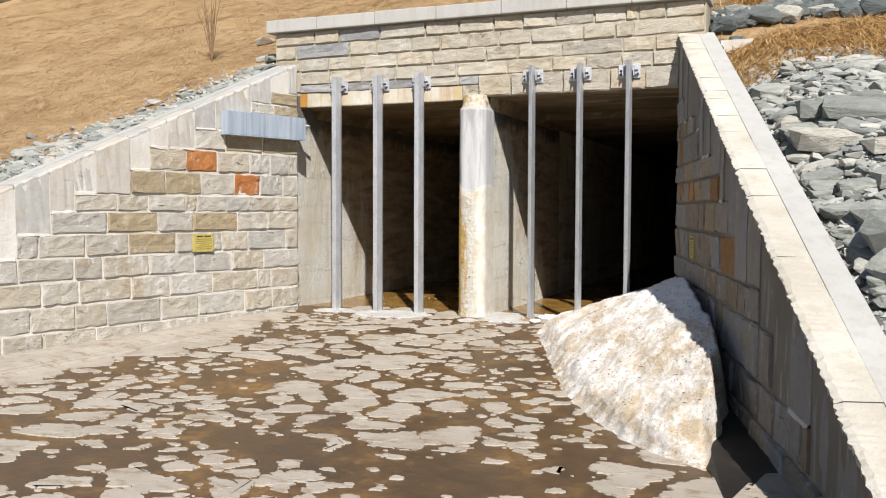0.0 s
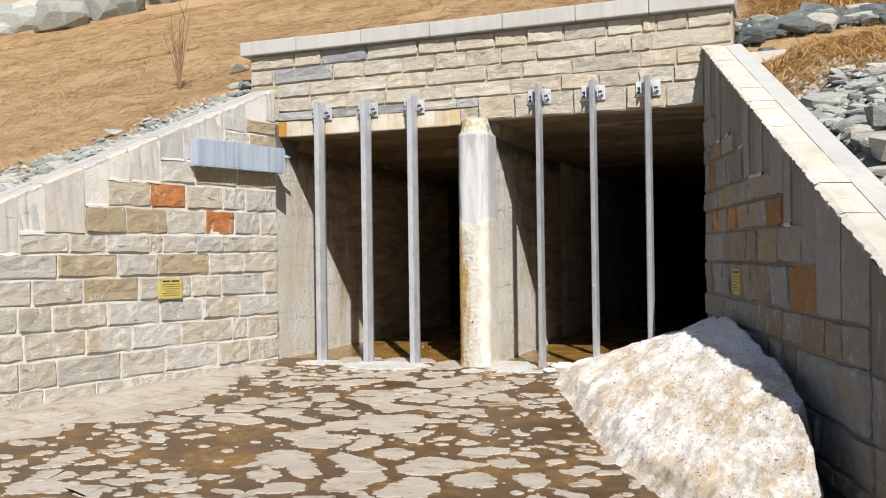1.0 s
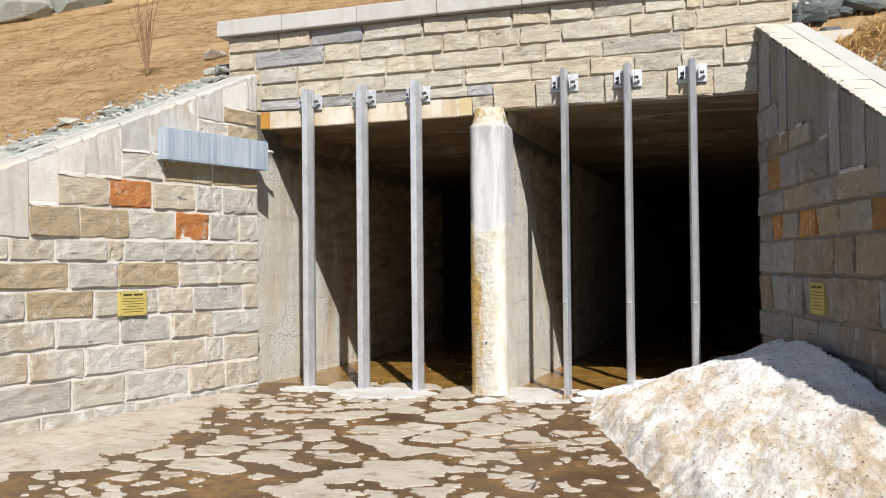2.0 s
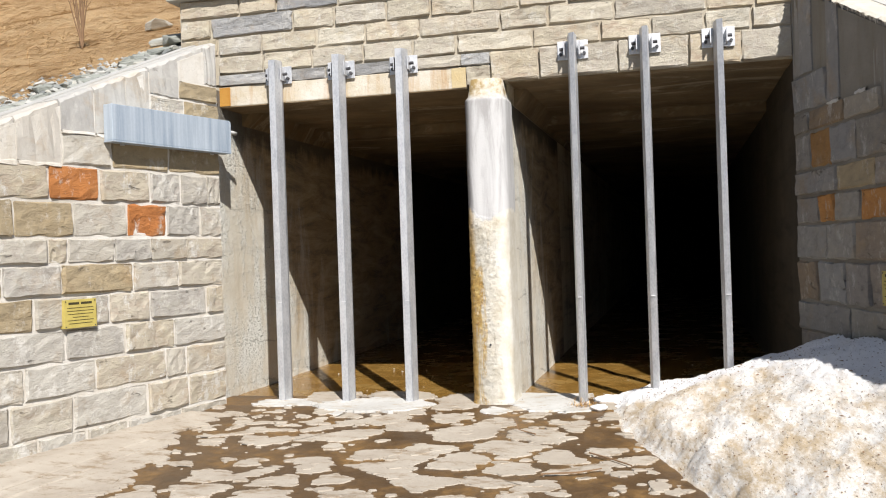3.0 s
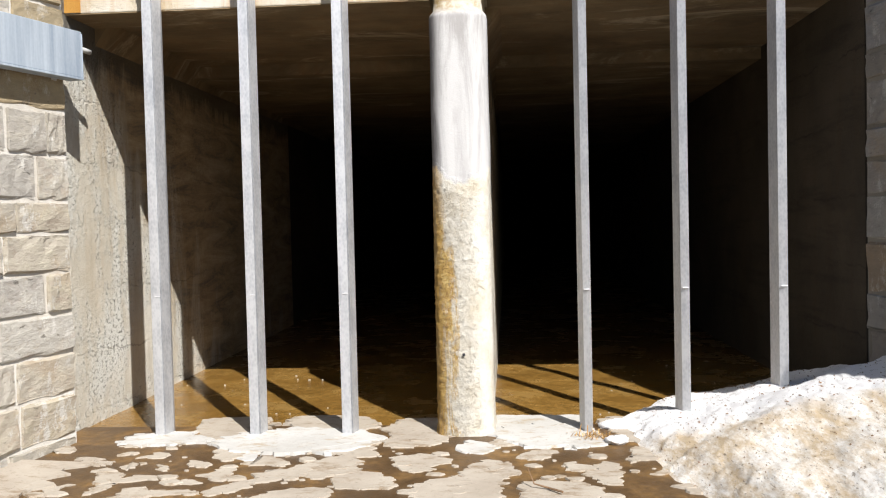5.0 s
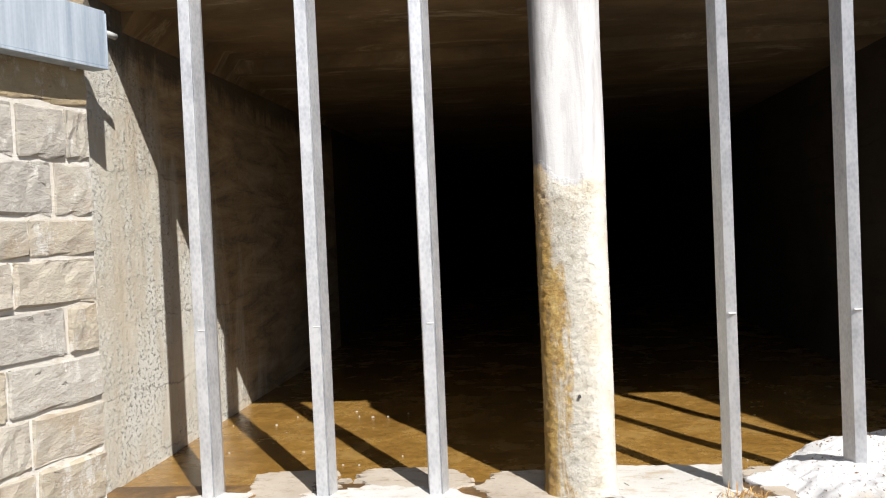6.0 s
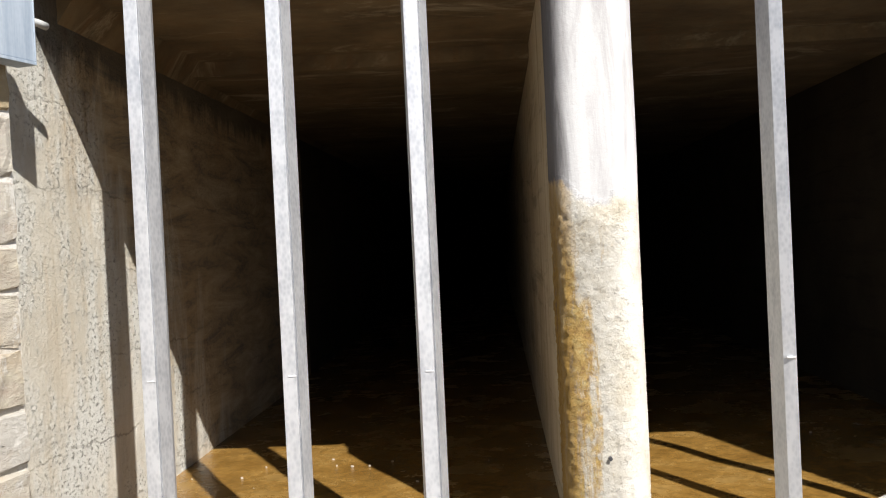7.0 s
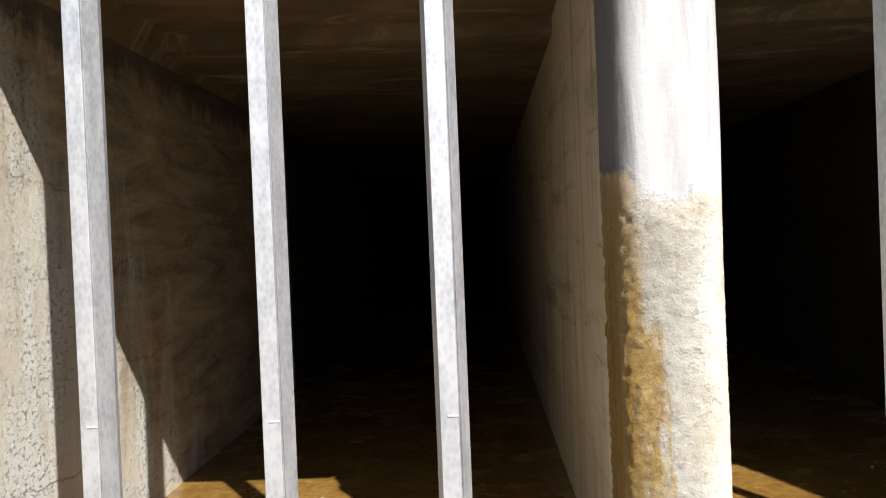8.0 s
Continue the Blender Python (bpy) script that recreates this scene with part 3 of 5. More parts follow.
def lay_stone(parent, origin, along, normal, s0, s1, z0, z1, material, rng, gap=0.0125, proud=0.008):
    """One block of a course. The wall's face runs from origin along the given way."""
    mid = origin + along * ((s0 + s1) / 2) + normal * (proud + rng.uniform(-0.006, 0.008))
    ob = new("stone", stone_mesh(rng.randrange(9), material))
    flip = 1 if along.cross(Vector((0, 0, 1))).dot(normal) > 0 else -1
    ax = along * flip
    m = Matrix((( ax.x, -normal.x, 0, mid.x), (ax.y, -normal.y, 0, mid.y), (0, 0, 1, (z0 + z1) / 2), (0, 0, 0, 1)))
    tilt = Matrix.Rotation(rng.uniform(-0.012, 0.012), 4, "Y")
    ob.parent = parent
    ob.matrix_world = m @ tilt @ Matrix.Diagonal((s1 - s0 - 2 * gap, 1, z1 - z0 - 2 * gap, 1))
    return ob


def split(a, b, rng, lo=0.30, hi=0.62):
    """Random joints from a to b."""
    out = [a]
    while b - out[-1] > hi:
        out.append(out[-1] + rng.uniform(lo, hi))
    if b - out[-1] < 0.16 and len(out) > 1:
        out.pop()
    return out + [b]


def wing_wall(name, side, courses, joints, special, coping, stone, upright, mortar, runs, seed, label):
    rng = random.Random(seed)
    p0, e, n, thick, top = side["p0"], side["e"], side["n"], side["thick"], side["top"]
    length = (p0.y - WING_END) / -e.y

    def y_at(s):
        return p0.y + s * e.y

    # core with mortar face, set back behind the stones
    bm = bmesh.new()
    rows = []
    for back in (-0.004, thick):
        row = []
        for s, z in ((0, -0.6), (length, -0.6), (length, top(y_at(length)) - 0.05), (0, top(p0.y) - 0.05)):
            row.append(bm.verts.new(p0 + e * s - n * back + Vector((0, 0, z))))
        rows.append(row)
    f, b = rows
    bm.faces.new(f), bm.faces.new(b[::-1])
    for i in range(4):
        j = (i + 1) % 4
        bm.faces.new((f[j], f[i], b[i], b[j]))
    wall = tagged(new(name, to_mesh(name, bm, mortar)), label, "wall", kind="structure")
    # coping stones set upright, their tops cut to the slope
    steps = []
    s = 0.0
    for y, base in coping:
        s1 = (p0.y - y) / -e.y
        steps.append((s, s1, base))
        s = s1
    while s < length - 0.15:
        s1 = min(s + rng.uniform(0.30, 0.46), length)
        want = top(y_at(s1)) - 0.36
        steps.append((s, s1, max([z for z in courses if z <= want] or [courses[0]])))
        s = s1
    deep = thick * 0.62
    for k, (s0, s1, base) in enumerate(steps):
        bm = bmesh.new()
        a, c = s0 + 0.006, s1 - 0.006
        face = 0.006 + rng.uniform(-0.010, 0.012)
        lift = rng.uniform(-1, 1) * 0.0035
        rows = []
        for i in range(8):
            ss = a + (c - a) * i / 7
            zt = top(y_at(ss)) + lift
            chip = rng.uniform(0.0, 0.022)
            foot = base + 0.008 + rng.uniform(-0.006, 0.010)
            rows.append([bm.verts.new(p0 + e * ss - n * back + Vector((0, 0, zz))) for back, zz in (
                (-face + rng.uniform(-0.004, 0.004), foot), (-face + rng.uniform(-0.006, 0.006), (foot + zt) / 2),
                (-face + rng.uniform(0.0, 0.010), zt - chip - 0.012), (0.016 + rng.uniform(0.0, 0.026), zt + rng.uniform(-0.005, 0.004)), (deep, zt), (deep, foot))])
        for r0, r1 in zip(rows, rows[1:]):
            for i in range(6):
                bm.faces.new((r0[i], r1[i], r1[(i + 1) % 6], r0[(i + 1) % 6]))
        bm.faces.new(rows[0][::-1]), bm.faces.new(rows[-1])
        part("coping_stone", bm, upright, wall)
        # a thin skin of mortar over the top, ragged and run down a little at the front
        if runs > 0.01:
            bm = bmesh.new()
            rows = []
            for i in range(17):
                ss = s0 + (s1 - s0) * i / 16
                zt = top(y_at(ss)) + lift + 0.004
                run = 0.004 + runs * rng.random() ** 3
                out = 0.018 + runs * 0.25 * rng.uniform(-1, 1)
                rows.append([bm.verts.new(p0 + e * ss - n * back + Vector((0, 0, zz))) for back, zz in (
                    (-0.018, zt - 0.010 - run), (-out - 0.004, zt - 0.010 - 0.1 * runs * rng.random()), (0.004 + rng.uniform(0.0, 0.02), zt + rng.uniform(0.0, 0.006)), (deep, zt + 0.001))])
            for r0, r1 in zip(rows, rows[1:]):
                for i in range(3):
                    bm.faces.new((r0[i], r1[i], r1[i + 1], r0[i + 1]))
            part("mortar_cap", bm, M_CAP, wall)
        # lime mortar squeezed out under the upright stones
        if k > 2 and rng.random() < 0.6:
            bm = bmesh.new()
            fr = [(s0 + (s1 - s0) * t, base - 0.014 - rng.uniform(0.0, 0.020), base + 0.008 + rng.uniform(0.0, 0.014)) for t in (0.03, 0.2, 0.4, 0.6, 0.8, 0.97)]
            grid = [[bm.verts.new(p0 + e * ss - n * back + Vector((0, 0, zz))) for back, zz in ((0.0, lo), (-0.024, lo + 0.008), (-0.020, hi - 0.008), (0.0, hi))] for ss, lo, hi in fr]
            for g0, g1 in zip(grid, grid[1:]):
                for i in range(3):
                    bm.faces.new((g0[i], g1[i], g1[i + 1], g0[i + 1]))
            part("mortar", bm, M_MORTAR, wall)
    # a smooth band of cement behind the coping stones
    bm = bmesh.new()
    ends = []
    for ss in (0.0, length):
        zt = top(y_at(ss)) + 0.010
        ends.append([bm.verts.new(p0 + e * ss - n * back + Vector((0, 0, zz))) for back, zz in ((deep - 0.02, zt), (thick + 0.02, zt - 0.004), (thick + 0.02, zt - 0.5), (deep - 0.02, zt - 0.5))])
    for i in range(4):
        bm.faces.new((ends[0][i], ends[1][i], ends[1][(i + 1) % 4], ends[0][(i + 1) % 4]))
    bm.faces.new(ends[0][::-1]), bm.faces.new(ends[1])
    part("cement_band", bm, M_COPING, wall, "smooth grey cement band behind the coping")
    # courses
    for c, (z0, z1) in enumerate(zip(courses, courses[1:])):
        reach = max([s1 for s0, s1, base in steps if base >= z1 - 0.001] or [0.0])
        if reach < 0.15:
            continue
        marks = sorted((p0.y - y) / -e.y for y in joints.get(c, []))
        marks = [m for m in marks if 0.05 < m < reach - 0.10]
        marks = [0.0] + marks
        if reach - marks[-1] > 0.7:
            marks = marks[:-1] + split(marks[-1], reach, rng)
        else:
            marks.append(reach)
        for a, b2 in zip(marks, marks[1:]):
            ym, zm = y_at((a + b2) / 2), (z0 + z1) / 2
            material = stone
            for sy, sz, m in special:
                if abs(ym - sy) < (b2 - a) / 2 and z0 < sz < z1:
                    material = m
            lay_stone(wall, p0, e, n, a, b2, z0, z1, material, rng)
    return wall


LEFT_COURSES = [-0.52, -0.22, 0.04, 0.31, 0.57, 0.82, 1.07, 1.31, 1.51, 1.79, 2.06, 2.32, 2.56, 2.71, 2.88]
LEFT_JOINTS = {
    2: [-0.74, -1.18, -1.87, -2.38, -3.05], 3: [-0.76, -0.98, -1.66, -2.26, -2.75, -3.36], 4: [-0.88, -1.38, -1.92, -2.52, -3.09],
    5: [-0.51, -1.13, -1.52, -2.17, -2.78, -3.28], 6: [-0.82, -1.29, -1.94, -2.40, -3.03], 7: [-0.72, -1.10, -1.46, -1.88, -2.04, -2.52, -2.91],
    8: [-0.55, -0.93, -1.33, -1.82, -2.30], 9: [-0.47, -0.76, -1.09, -1.58, -2.02], 10: [-0.88, -1.46], 11: [-0.67]}
LEFT_COPING = [(-0.45, 2.88), (-0.75, 2.88), (-1.06, 2.71), (-1.30, 2.32), (-1.60, 2.32), (-1.90, 2.32), (-2.26, 2.06), (-2.50, 2.06), (-2.75, 1.79), (-3.15, 1.51), (-3.40, 1.51), (-3.66, 1.31)]
wing_wall("wall_left_wing", LEFT, LEFT_COURSES, LEFT_JOINTS, [(-1.80, 1.92, M_RED), (-1.13, 1.65, M_RED), (-2.55, 1.65, M_TAN), (-2.05, 1.65, M_TAN), (-2.7, 1.2, M_TAN), (-1.6, 1.2, M_TAN), (-2.45, 0.95, M_TAN), (-1.1, 2.2, M_TAN), (-0.6, 2.2, M_TAN), (-0.5, 2.63, M_TAN), (-0.5, 2.8, M_TAN)],
          LEFT_COPING, M_STONE, M_SAWN, M_MORTAR, 0.004, 11, "sunlit coursed rock-faced stone wing wall with white mortar")
RIGHT_COURSES = [-0.60, -0.30, -0.05, 0.22, 0.59, 0.83, 1.15, 1.43, 1.65, 1.85, 2.14, 2.31, 2.60, 2.85]
RIGHT_JOINTS = {3: [-2.48, -2.87, -3.21, -3.5, -4.55], 4: [-0.88, -1.51, -1.88, -2.34, -2.89, -3.33, -3.81, -4.46], 5: [-0.37, -0.83, -1.2, -1.99, -2.57, -3.07],
                6: [-0.54, -1.01, -1.82, -2.2, -2.82], 7: [-0.43, -0.70, -1.08, -1.50, -1.95, -2.47], 8: [-0.5, -0.75, -1.3, -1.9]}
RIGHT_COPING = [(-0.15, 2.60), (-0.38, 2.60), (-0.62, 2.60), (-0.82, 2.31), (-1.05, 2.31), (-1.22, 2.31), (-1.41, 2.31), (-1.58, 2.14), (-1.75, 2.14), (-1.95, 1.85), (-2.16, 1.85), (-2.37, 1.85), (-2.58, 1.85), (-2.94, 1.65),
                (-3.13, 1.43), (-3.34, 1.43), (-3.67, 1.15), (-4.10, 0.83), (-4.54, 0.83), (-4.92, 0.59)]
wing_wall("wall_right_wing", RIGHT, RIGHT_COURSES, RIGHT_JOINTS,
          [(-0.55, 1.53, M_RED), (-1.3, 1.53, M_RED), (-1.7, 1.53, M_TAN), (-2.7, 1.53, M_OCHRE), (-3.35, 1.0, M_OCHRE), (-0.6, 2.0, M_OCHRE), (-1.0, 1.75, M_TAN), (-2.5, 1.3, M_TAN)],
          RIGHT_COPING, M_SHADE, M_SHADE_COPING, M_SHADE_MORTAR, 0.045, 23, "shaded coursed stone wing wall with upright coping stones")


def headwall():
    rng = random.Random(5)
    bm = box(-0.40, 0.001, 2.96, 5.40, 0.42, HEAD_TOP)
    box(-0.40, 0.018, SOFFIT, CELL_L, 0.42, 2.96, bm=bm)
    box(PIER_L, 0.018, SOFFIT, 5.40, 0.42, 2.96, bm=bm)
    wall = structure("wall_headwall", bm, M_BEIGE_MORTAR, "sunlit coursed beige stone headwall over two culvert openings")
    structure("wall_headwall_end", box(CELL_R + 0.45, 0.05, -0.5, CELL_R + 0.8, 0.42, 3.3), M_MORTAR, "plain mortar end of the headwall")
    o, ax, n = Vector((0, 0, 0)), Vector((1, 0, 0)), Vector((0, -1, 0))
    rows = [
        (3.595, 3.775, [-0.39, 0.23, 0.61, 1.22, 1.89, 2.35, 2.82, 3.20, 3.62, 4.10, 4.48, 4.63, 4.95, 5.39]),
        (3.405, 3.595, [-0.39, -0.07, 0.77, 1.18, 1.68, 2.10, 2.48, 2.89, 3.31, 3.97, 4.36, 4.57, 5.39]),
        (3.225, 3.405, [-0.39, 0.0, 0.45, 1.0, 1.48, 1.99, 2.72, 3.14, 3.70, 4.45, 4.83, 5.39]),
        (3.045, 3.225, [0.0, 0.46, 0.95, 1.45, 1.92, 2.32, 3.0, 3.58, 4.0, 4.43, 4.80, 5.11])]
    for r, (z0, z1, marks) in enumerate(rows):
        for a, b in zip(marks, marks[1:]):
            m = M_SLATE_LINTEL if (r == 1 and -0.1 < a < 0.5) or (r == 0 and 0.55 < a < 0.7) else M_FACADE
            lay_stone(wall, o, ax, n, a, b, z0, z1, m, rng, 0.0115)
    # thin slabs and stained beam over one cell, long stones over the other
    for a, b in zip([0.0, 0.52, 1.08, 1.72, 2.36], [0.52, 1.08, 1.72, 2.36, 2.62]):
        lay_stone(wall, o, ax, n, a, b, 2.935, 3.045, M_SLATE_LINTEL if b < 1.8 or b > 2.5 else M_FACADE, rng, 0.005)
    for a, b in zip([2.62, 3.05, 3.72, 4.30, 4.72], [3.05, 3.72, 4.30, 4.72, 5.11]):
        lay_stone(wall, o, ax, n, a, b, SOFFIT + 0.005, 3.045, M_FACADE, rng, 0.006)
    lay_stone(wall, o, ax, n, 2.40, 2.62, SOFFIT - 0.01, 2.935, M_FACADE, rng, 0.006)
    beam = box(CELL_L, -0.012, SOFFIT - 0.035, 2.40, 0.42, 2.935, 0.008)
    structure("trim", beam, M_LINTEL, "white and rust stained concrete lintel beam", "lintel")
    # thin brown sheets carry the shade of both undersides in their colour
    structure("trim", box(CELL_L + 0.002, -0.008, SOFFIT - 0.042, 2.398, 0.418, SOFFIT - 0.0355), M_SOFFIT, "brown sheet under the lintel, darkened for its shade", "lintel")
    structure("trim", box(PIER_R, 0.03, SOFFIT - 0.008, CELL_R, 0.418, SOFFIT - 0.001), M_SOFFIT, "brown sheet under the headwall, darkened for its shade", "lintel")
    coping = tagged(empty("trim", pose(0, 0, 0)), "pale concrete coping slabs on top of the headwall", "coping", kind="structure")
    marks = [-0.50, 0.30, 1.18, 2.06, 2.94, 3.77, 4.56, 5.43]
    for a, b in zip(marks, marks[1:]):
        part("slab", box(a + 0.003, -0.10 + rng.uniform(-0.004, 0.004), HEAD_TOP, b - 0.003, 0.50, COPING_TOP + rng.uniform(-0.005, 0.005), 0.012), M_COPING, coping)


headwall()

# ---------------------------------------------------------------- steel posts
def steel_post(section):
    """Galvanized rolled post that stands on the sill and is bolted to the headwall near its top."""
    root = empty("steel_post")
    bm = prism(section, -0.10, 3.11)
    bmesh.ops.bevel(bm, geom=[e for e in bm.edges if abs(e.verts[0].co.z - e.verts[1].co.z) > 0.1], offset=0.0012, segments=1, affect="EDGES")
    part("post", bm, M_ZINC, root)
    part("weld_bead", box(-0.010, -0.0215, 0.886, 0.027, -0.003, 0.892, 0.001), M_BEAD, root, "bright weld bead across the front")
    plate = part("wall_plate", box(-0.13, 0.128, 2.91, 0.13, 0.140, 3.07, 0.003), M_ZINC, root, "galvanized fixing plate against the stone")
    for s in (-1, 1):
        part("bracket", box(s * 0.064 - 0.004, 0.03, 2.93, s * 0.064 + 0.004, 0.128, 3.05, 0.002), M_ZINC, root)
        bolt = tube([(s * 0.068, 0.08, 2.99), (s * 0.106, 0.08, 2.99)], [0.015, 0.015], 6)
        part("bolt", bolt, M_BOLT, root, "dark hexagonal bolt")
        part("bolt", tube([(s * 0.10, 0.13, 2.955), (s * 0.10, 0.10, 2.955)], [0.014, 0.014], 6), M_BOLT, root, "dark hexagonal bolt")
    return tagged(root, "galvanized steel post bolted to the headwall, standing on the sill", "post", "posts across the culvert")


# two sections: KEELED turns its front away from the sun, which dims it
GROOVED = [(-0.034, -0.016), (0.027, -0.0190), (0.028, -0.004), (0.0335, -0.004), (0.0350, -0.0165), (0.060, 0.060), (0.043, 0.124), (-0.057, 0.124)]
KEELED = [(-0.017, 0.008), (0.030, -0.019), (0.037, 0.116), (-0.042, 0.116)]
for section, places in ((GROOVED, (0.62, 1.24, 1.835)), (KEELED, (3.345, 3.945, 4.535))):
    first = steel_post(section)
    first.matrix_world = pose(places[0], -0.165, 0, 0, 0, 0)
    for px in places[1:]:
        copy_thing(first, pose(px, -0.165, 0, 0, 0, 0))


# ---------------------------------------------------------------- things on the wing walls
def wall_frame(side, y, z, out=0.0):
    """A pose on a wing's face: x along the wall to the right as one faces it, y into the wall, z up."""
    s = (side["p0"].y - y) / -side["e"].y
    p = side["p0"] + side["e"] * s + side["n"] * out
    n = side["n"]
    ax = Vector((0, 0, 1)).cross(n)
    return Matrix(((ax.x, -n.x, 0, p.x), (ax.y, -n.y, 0, p.y), (0, 0, 1, z), (0, 0, 0, 1)))


def sheet_box():
    root = empty("metal_box", wall_frame(LEFT, -0.88, 2.41))
    part("housing", box(-0.68, -0.13, -0.135, 0.63, -0.03, 0.150, 0.004), M_BOX, root)
    part("lower_lip", box(-0.685, -0.135, -0.150, 0.635, -0.03, -0.1365, 0.002), M_BOX, root)
    part("end_cap", box(0.631, -0.132, -0.136, 0.638, -0.03, 0.137, 0.002), M_BOX, root)
    for x in (-0.5, 0.5):
        part("bracket", box(x - 0.02, -0.0295, -0.16, x + 0.02, 0.03, 0.16, 0.002), M_ZINC, root)
    return tagged(root, "long galvanized sheet metal box fixed to the stone wall", "metal box")


sheet_box()
pipe = tube([(0.150, -0.32, 2.47), (0.180, -0.25, 2.472), (0.205, -0.18, 2.470), (0.215, -0.13, 2.466)], [0.018] * 4, 8)
tagged(new("conduit", to_mesh("conduit", pipe, M_PIPE, True)), "short pale conduit stub at the end of the metal box", "pipe")


def notice(side, y, z, w, h):
    root = empty("warning_sign", wall_frame(side, y, z, 0.045))
    part("plate", box(-w / 2, -0.004, -h / 2, w / 2, 0.06, h / 2, 0.001), M_SIGN, root)
    part("text_line", box(-w * 0.36, -0.0055, h * 0.33, -w * 0.04, -0.0045, h * 0.41), M_PRINT, root)
    part("text_line", box(w * 0.02, -0.0055, h * 0.33, w * 0.36, -0.0045, h * 0.41), M_PRINT, root)
    for k, f in enumerate((0.40, 0.42, 0.38, 0.24, 0.40, 0.36)):
        zz = h * (0.20 - 0.11 * k)
        part("text_line", box(-w * f, -0.0052, zz, w * f, -0.0045, zz + h * 0.022), M_PRINT, root)
    for x in (-1, 1):
        for zz in (-1, 1):
            part("screw", box(x * w * 0.45 - 0.004, -0.008, zz * h * 0.44 - 0.004, x * w * 0.45 + 0.004, -0.004, zz * h * 0.44 + 0.004, 0.001), M_BOLT, root)
    return tagged(root, "small faded yellow notice plate screwed to the stone wall", "sign")


notice(LEFT, -1.81, 0.93, 0.29, 0.215)
notice(RIGHT, -1.55, 0.98, 0.30, 0.225)


# ---------------------------------------------------------------- old snow
def toe_x(y):
    """Where the melting edge of the snow lies on the apron."""
    marks = [(0.9, 4.3), (0.55, 3.75), (0.2, 3.52), (-0.4, 3.58), (-1.0, 3.68), (-1.6, 3.92), (-2.2, 4.14), (-3.0, 4.46), (-3.6, 4.68), (-4.2, 5.02), (-4.7, 5.36), (-5.1, 5.70), (-5.45, 6.25)]
    for (y0, x0), (y1, x1) in zip(marks, marks[1:]):
        if y1 <= y <= y0:
            return x0 + (x1 - x0) * (y0 - y) / (y0 - y1)
    return marks[0][1] if y > 0 else marks[-1][1]


def snow_top(x, y):
    wall = CELL_R if y > 0 else right_x(y)
    toe = toe_x(y) + 0.07 * noise.noise(Vector((y * 2.3, 0, 2))) + 0.05 * noise.noise(Vector((y * 7.0, 3, 2))) + 0.035 * noise.noise(Vector((y * 14.0, 5, 2))) + 0.05 * noise.noise(Vector((x * 8, y * 8, 3)))
    ridge = [(0.9, 0.10), (0.3, 0.30), (-0.2, 0.38), (-0.5, 0.52), (-0.9, 0.62), (-1.6, 0.64), (-2.4, 0.58), (-3.2, 0.50), (-4.0, 0.42), (-4.8, 0.32), (-5.45, 0.10)]
    h = 0.0
    for (y0, h0), (y1, h1) in zip(ridge, ridge[1:]):
        if y1 <= y <= y0:
            h = h0 + (h1 - h0) * (y0 - y) / (y0 - y1)
    u = (x - toe) / max(wall - 0.12 - toe, 0.1)
    rise = (x - toe_x(y)) / max(wall - 0.12 - toe_x(y), 0.1)
    ends = smoothstep(0.95, 0.55, y) * smoothstep(-5.5, -5.0, y)
    edge = smoothstep(0.0, 0.15, u) * (0.06 + 0.06 * smoothstep(-0.5, -2.0, y))
    z = (edge + h * max(rise, 0.0)) * ends
    # the snow has melted back from the stone wall
    gap = wall - x - 0.02 - 0.40 * smoothstep(-3.3, -5.6, y) - 0.03 * noise.noise(Vector((x * 3, y * 3, 1)))
    z *= smoothstep(0.0, 0.10, gap)
    return z + 0.04 * noise.noise(Vector((x * 2.6, y * 2.6, 1))) * smoothstep(0.0, 0.08, z)


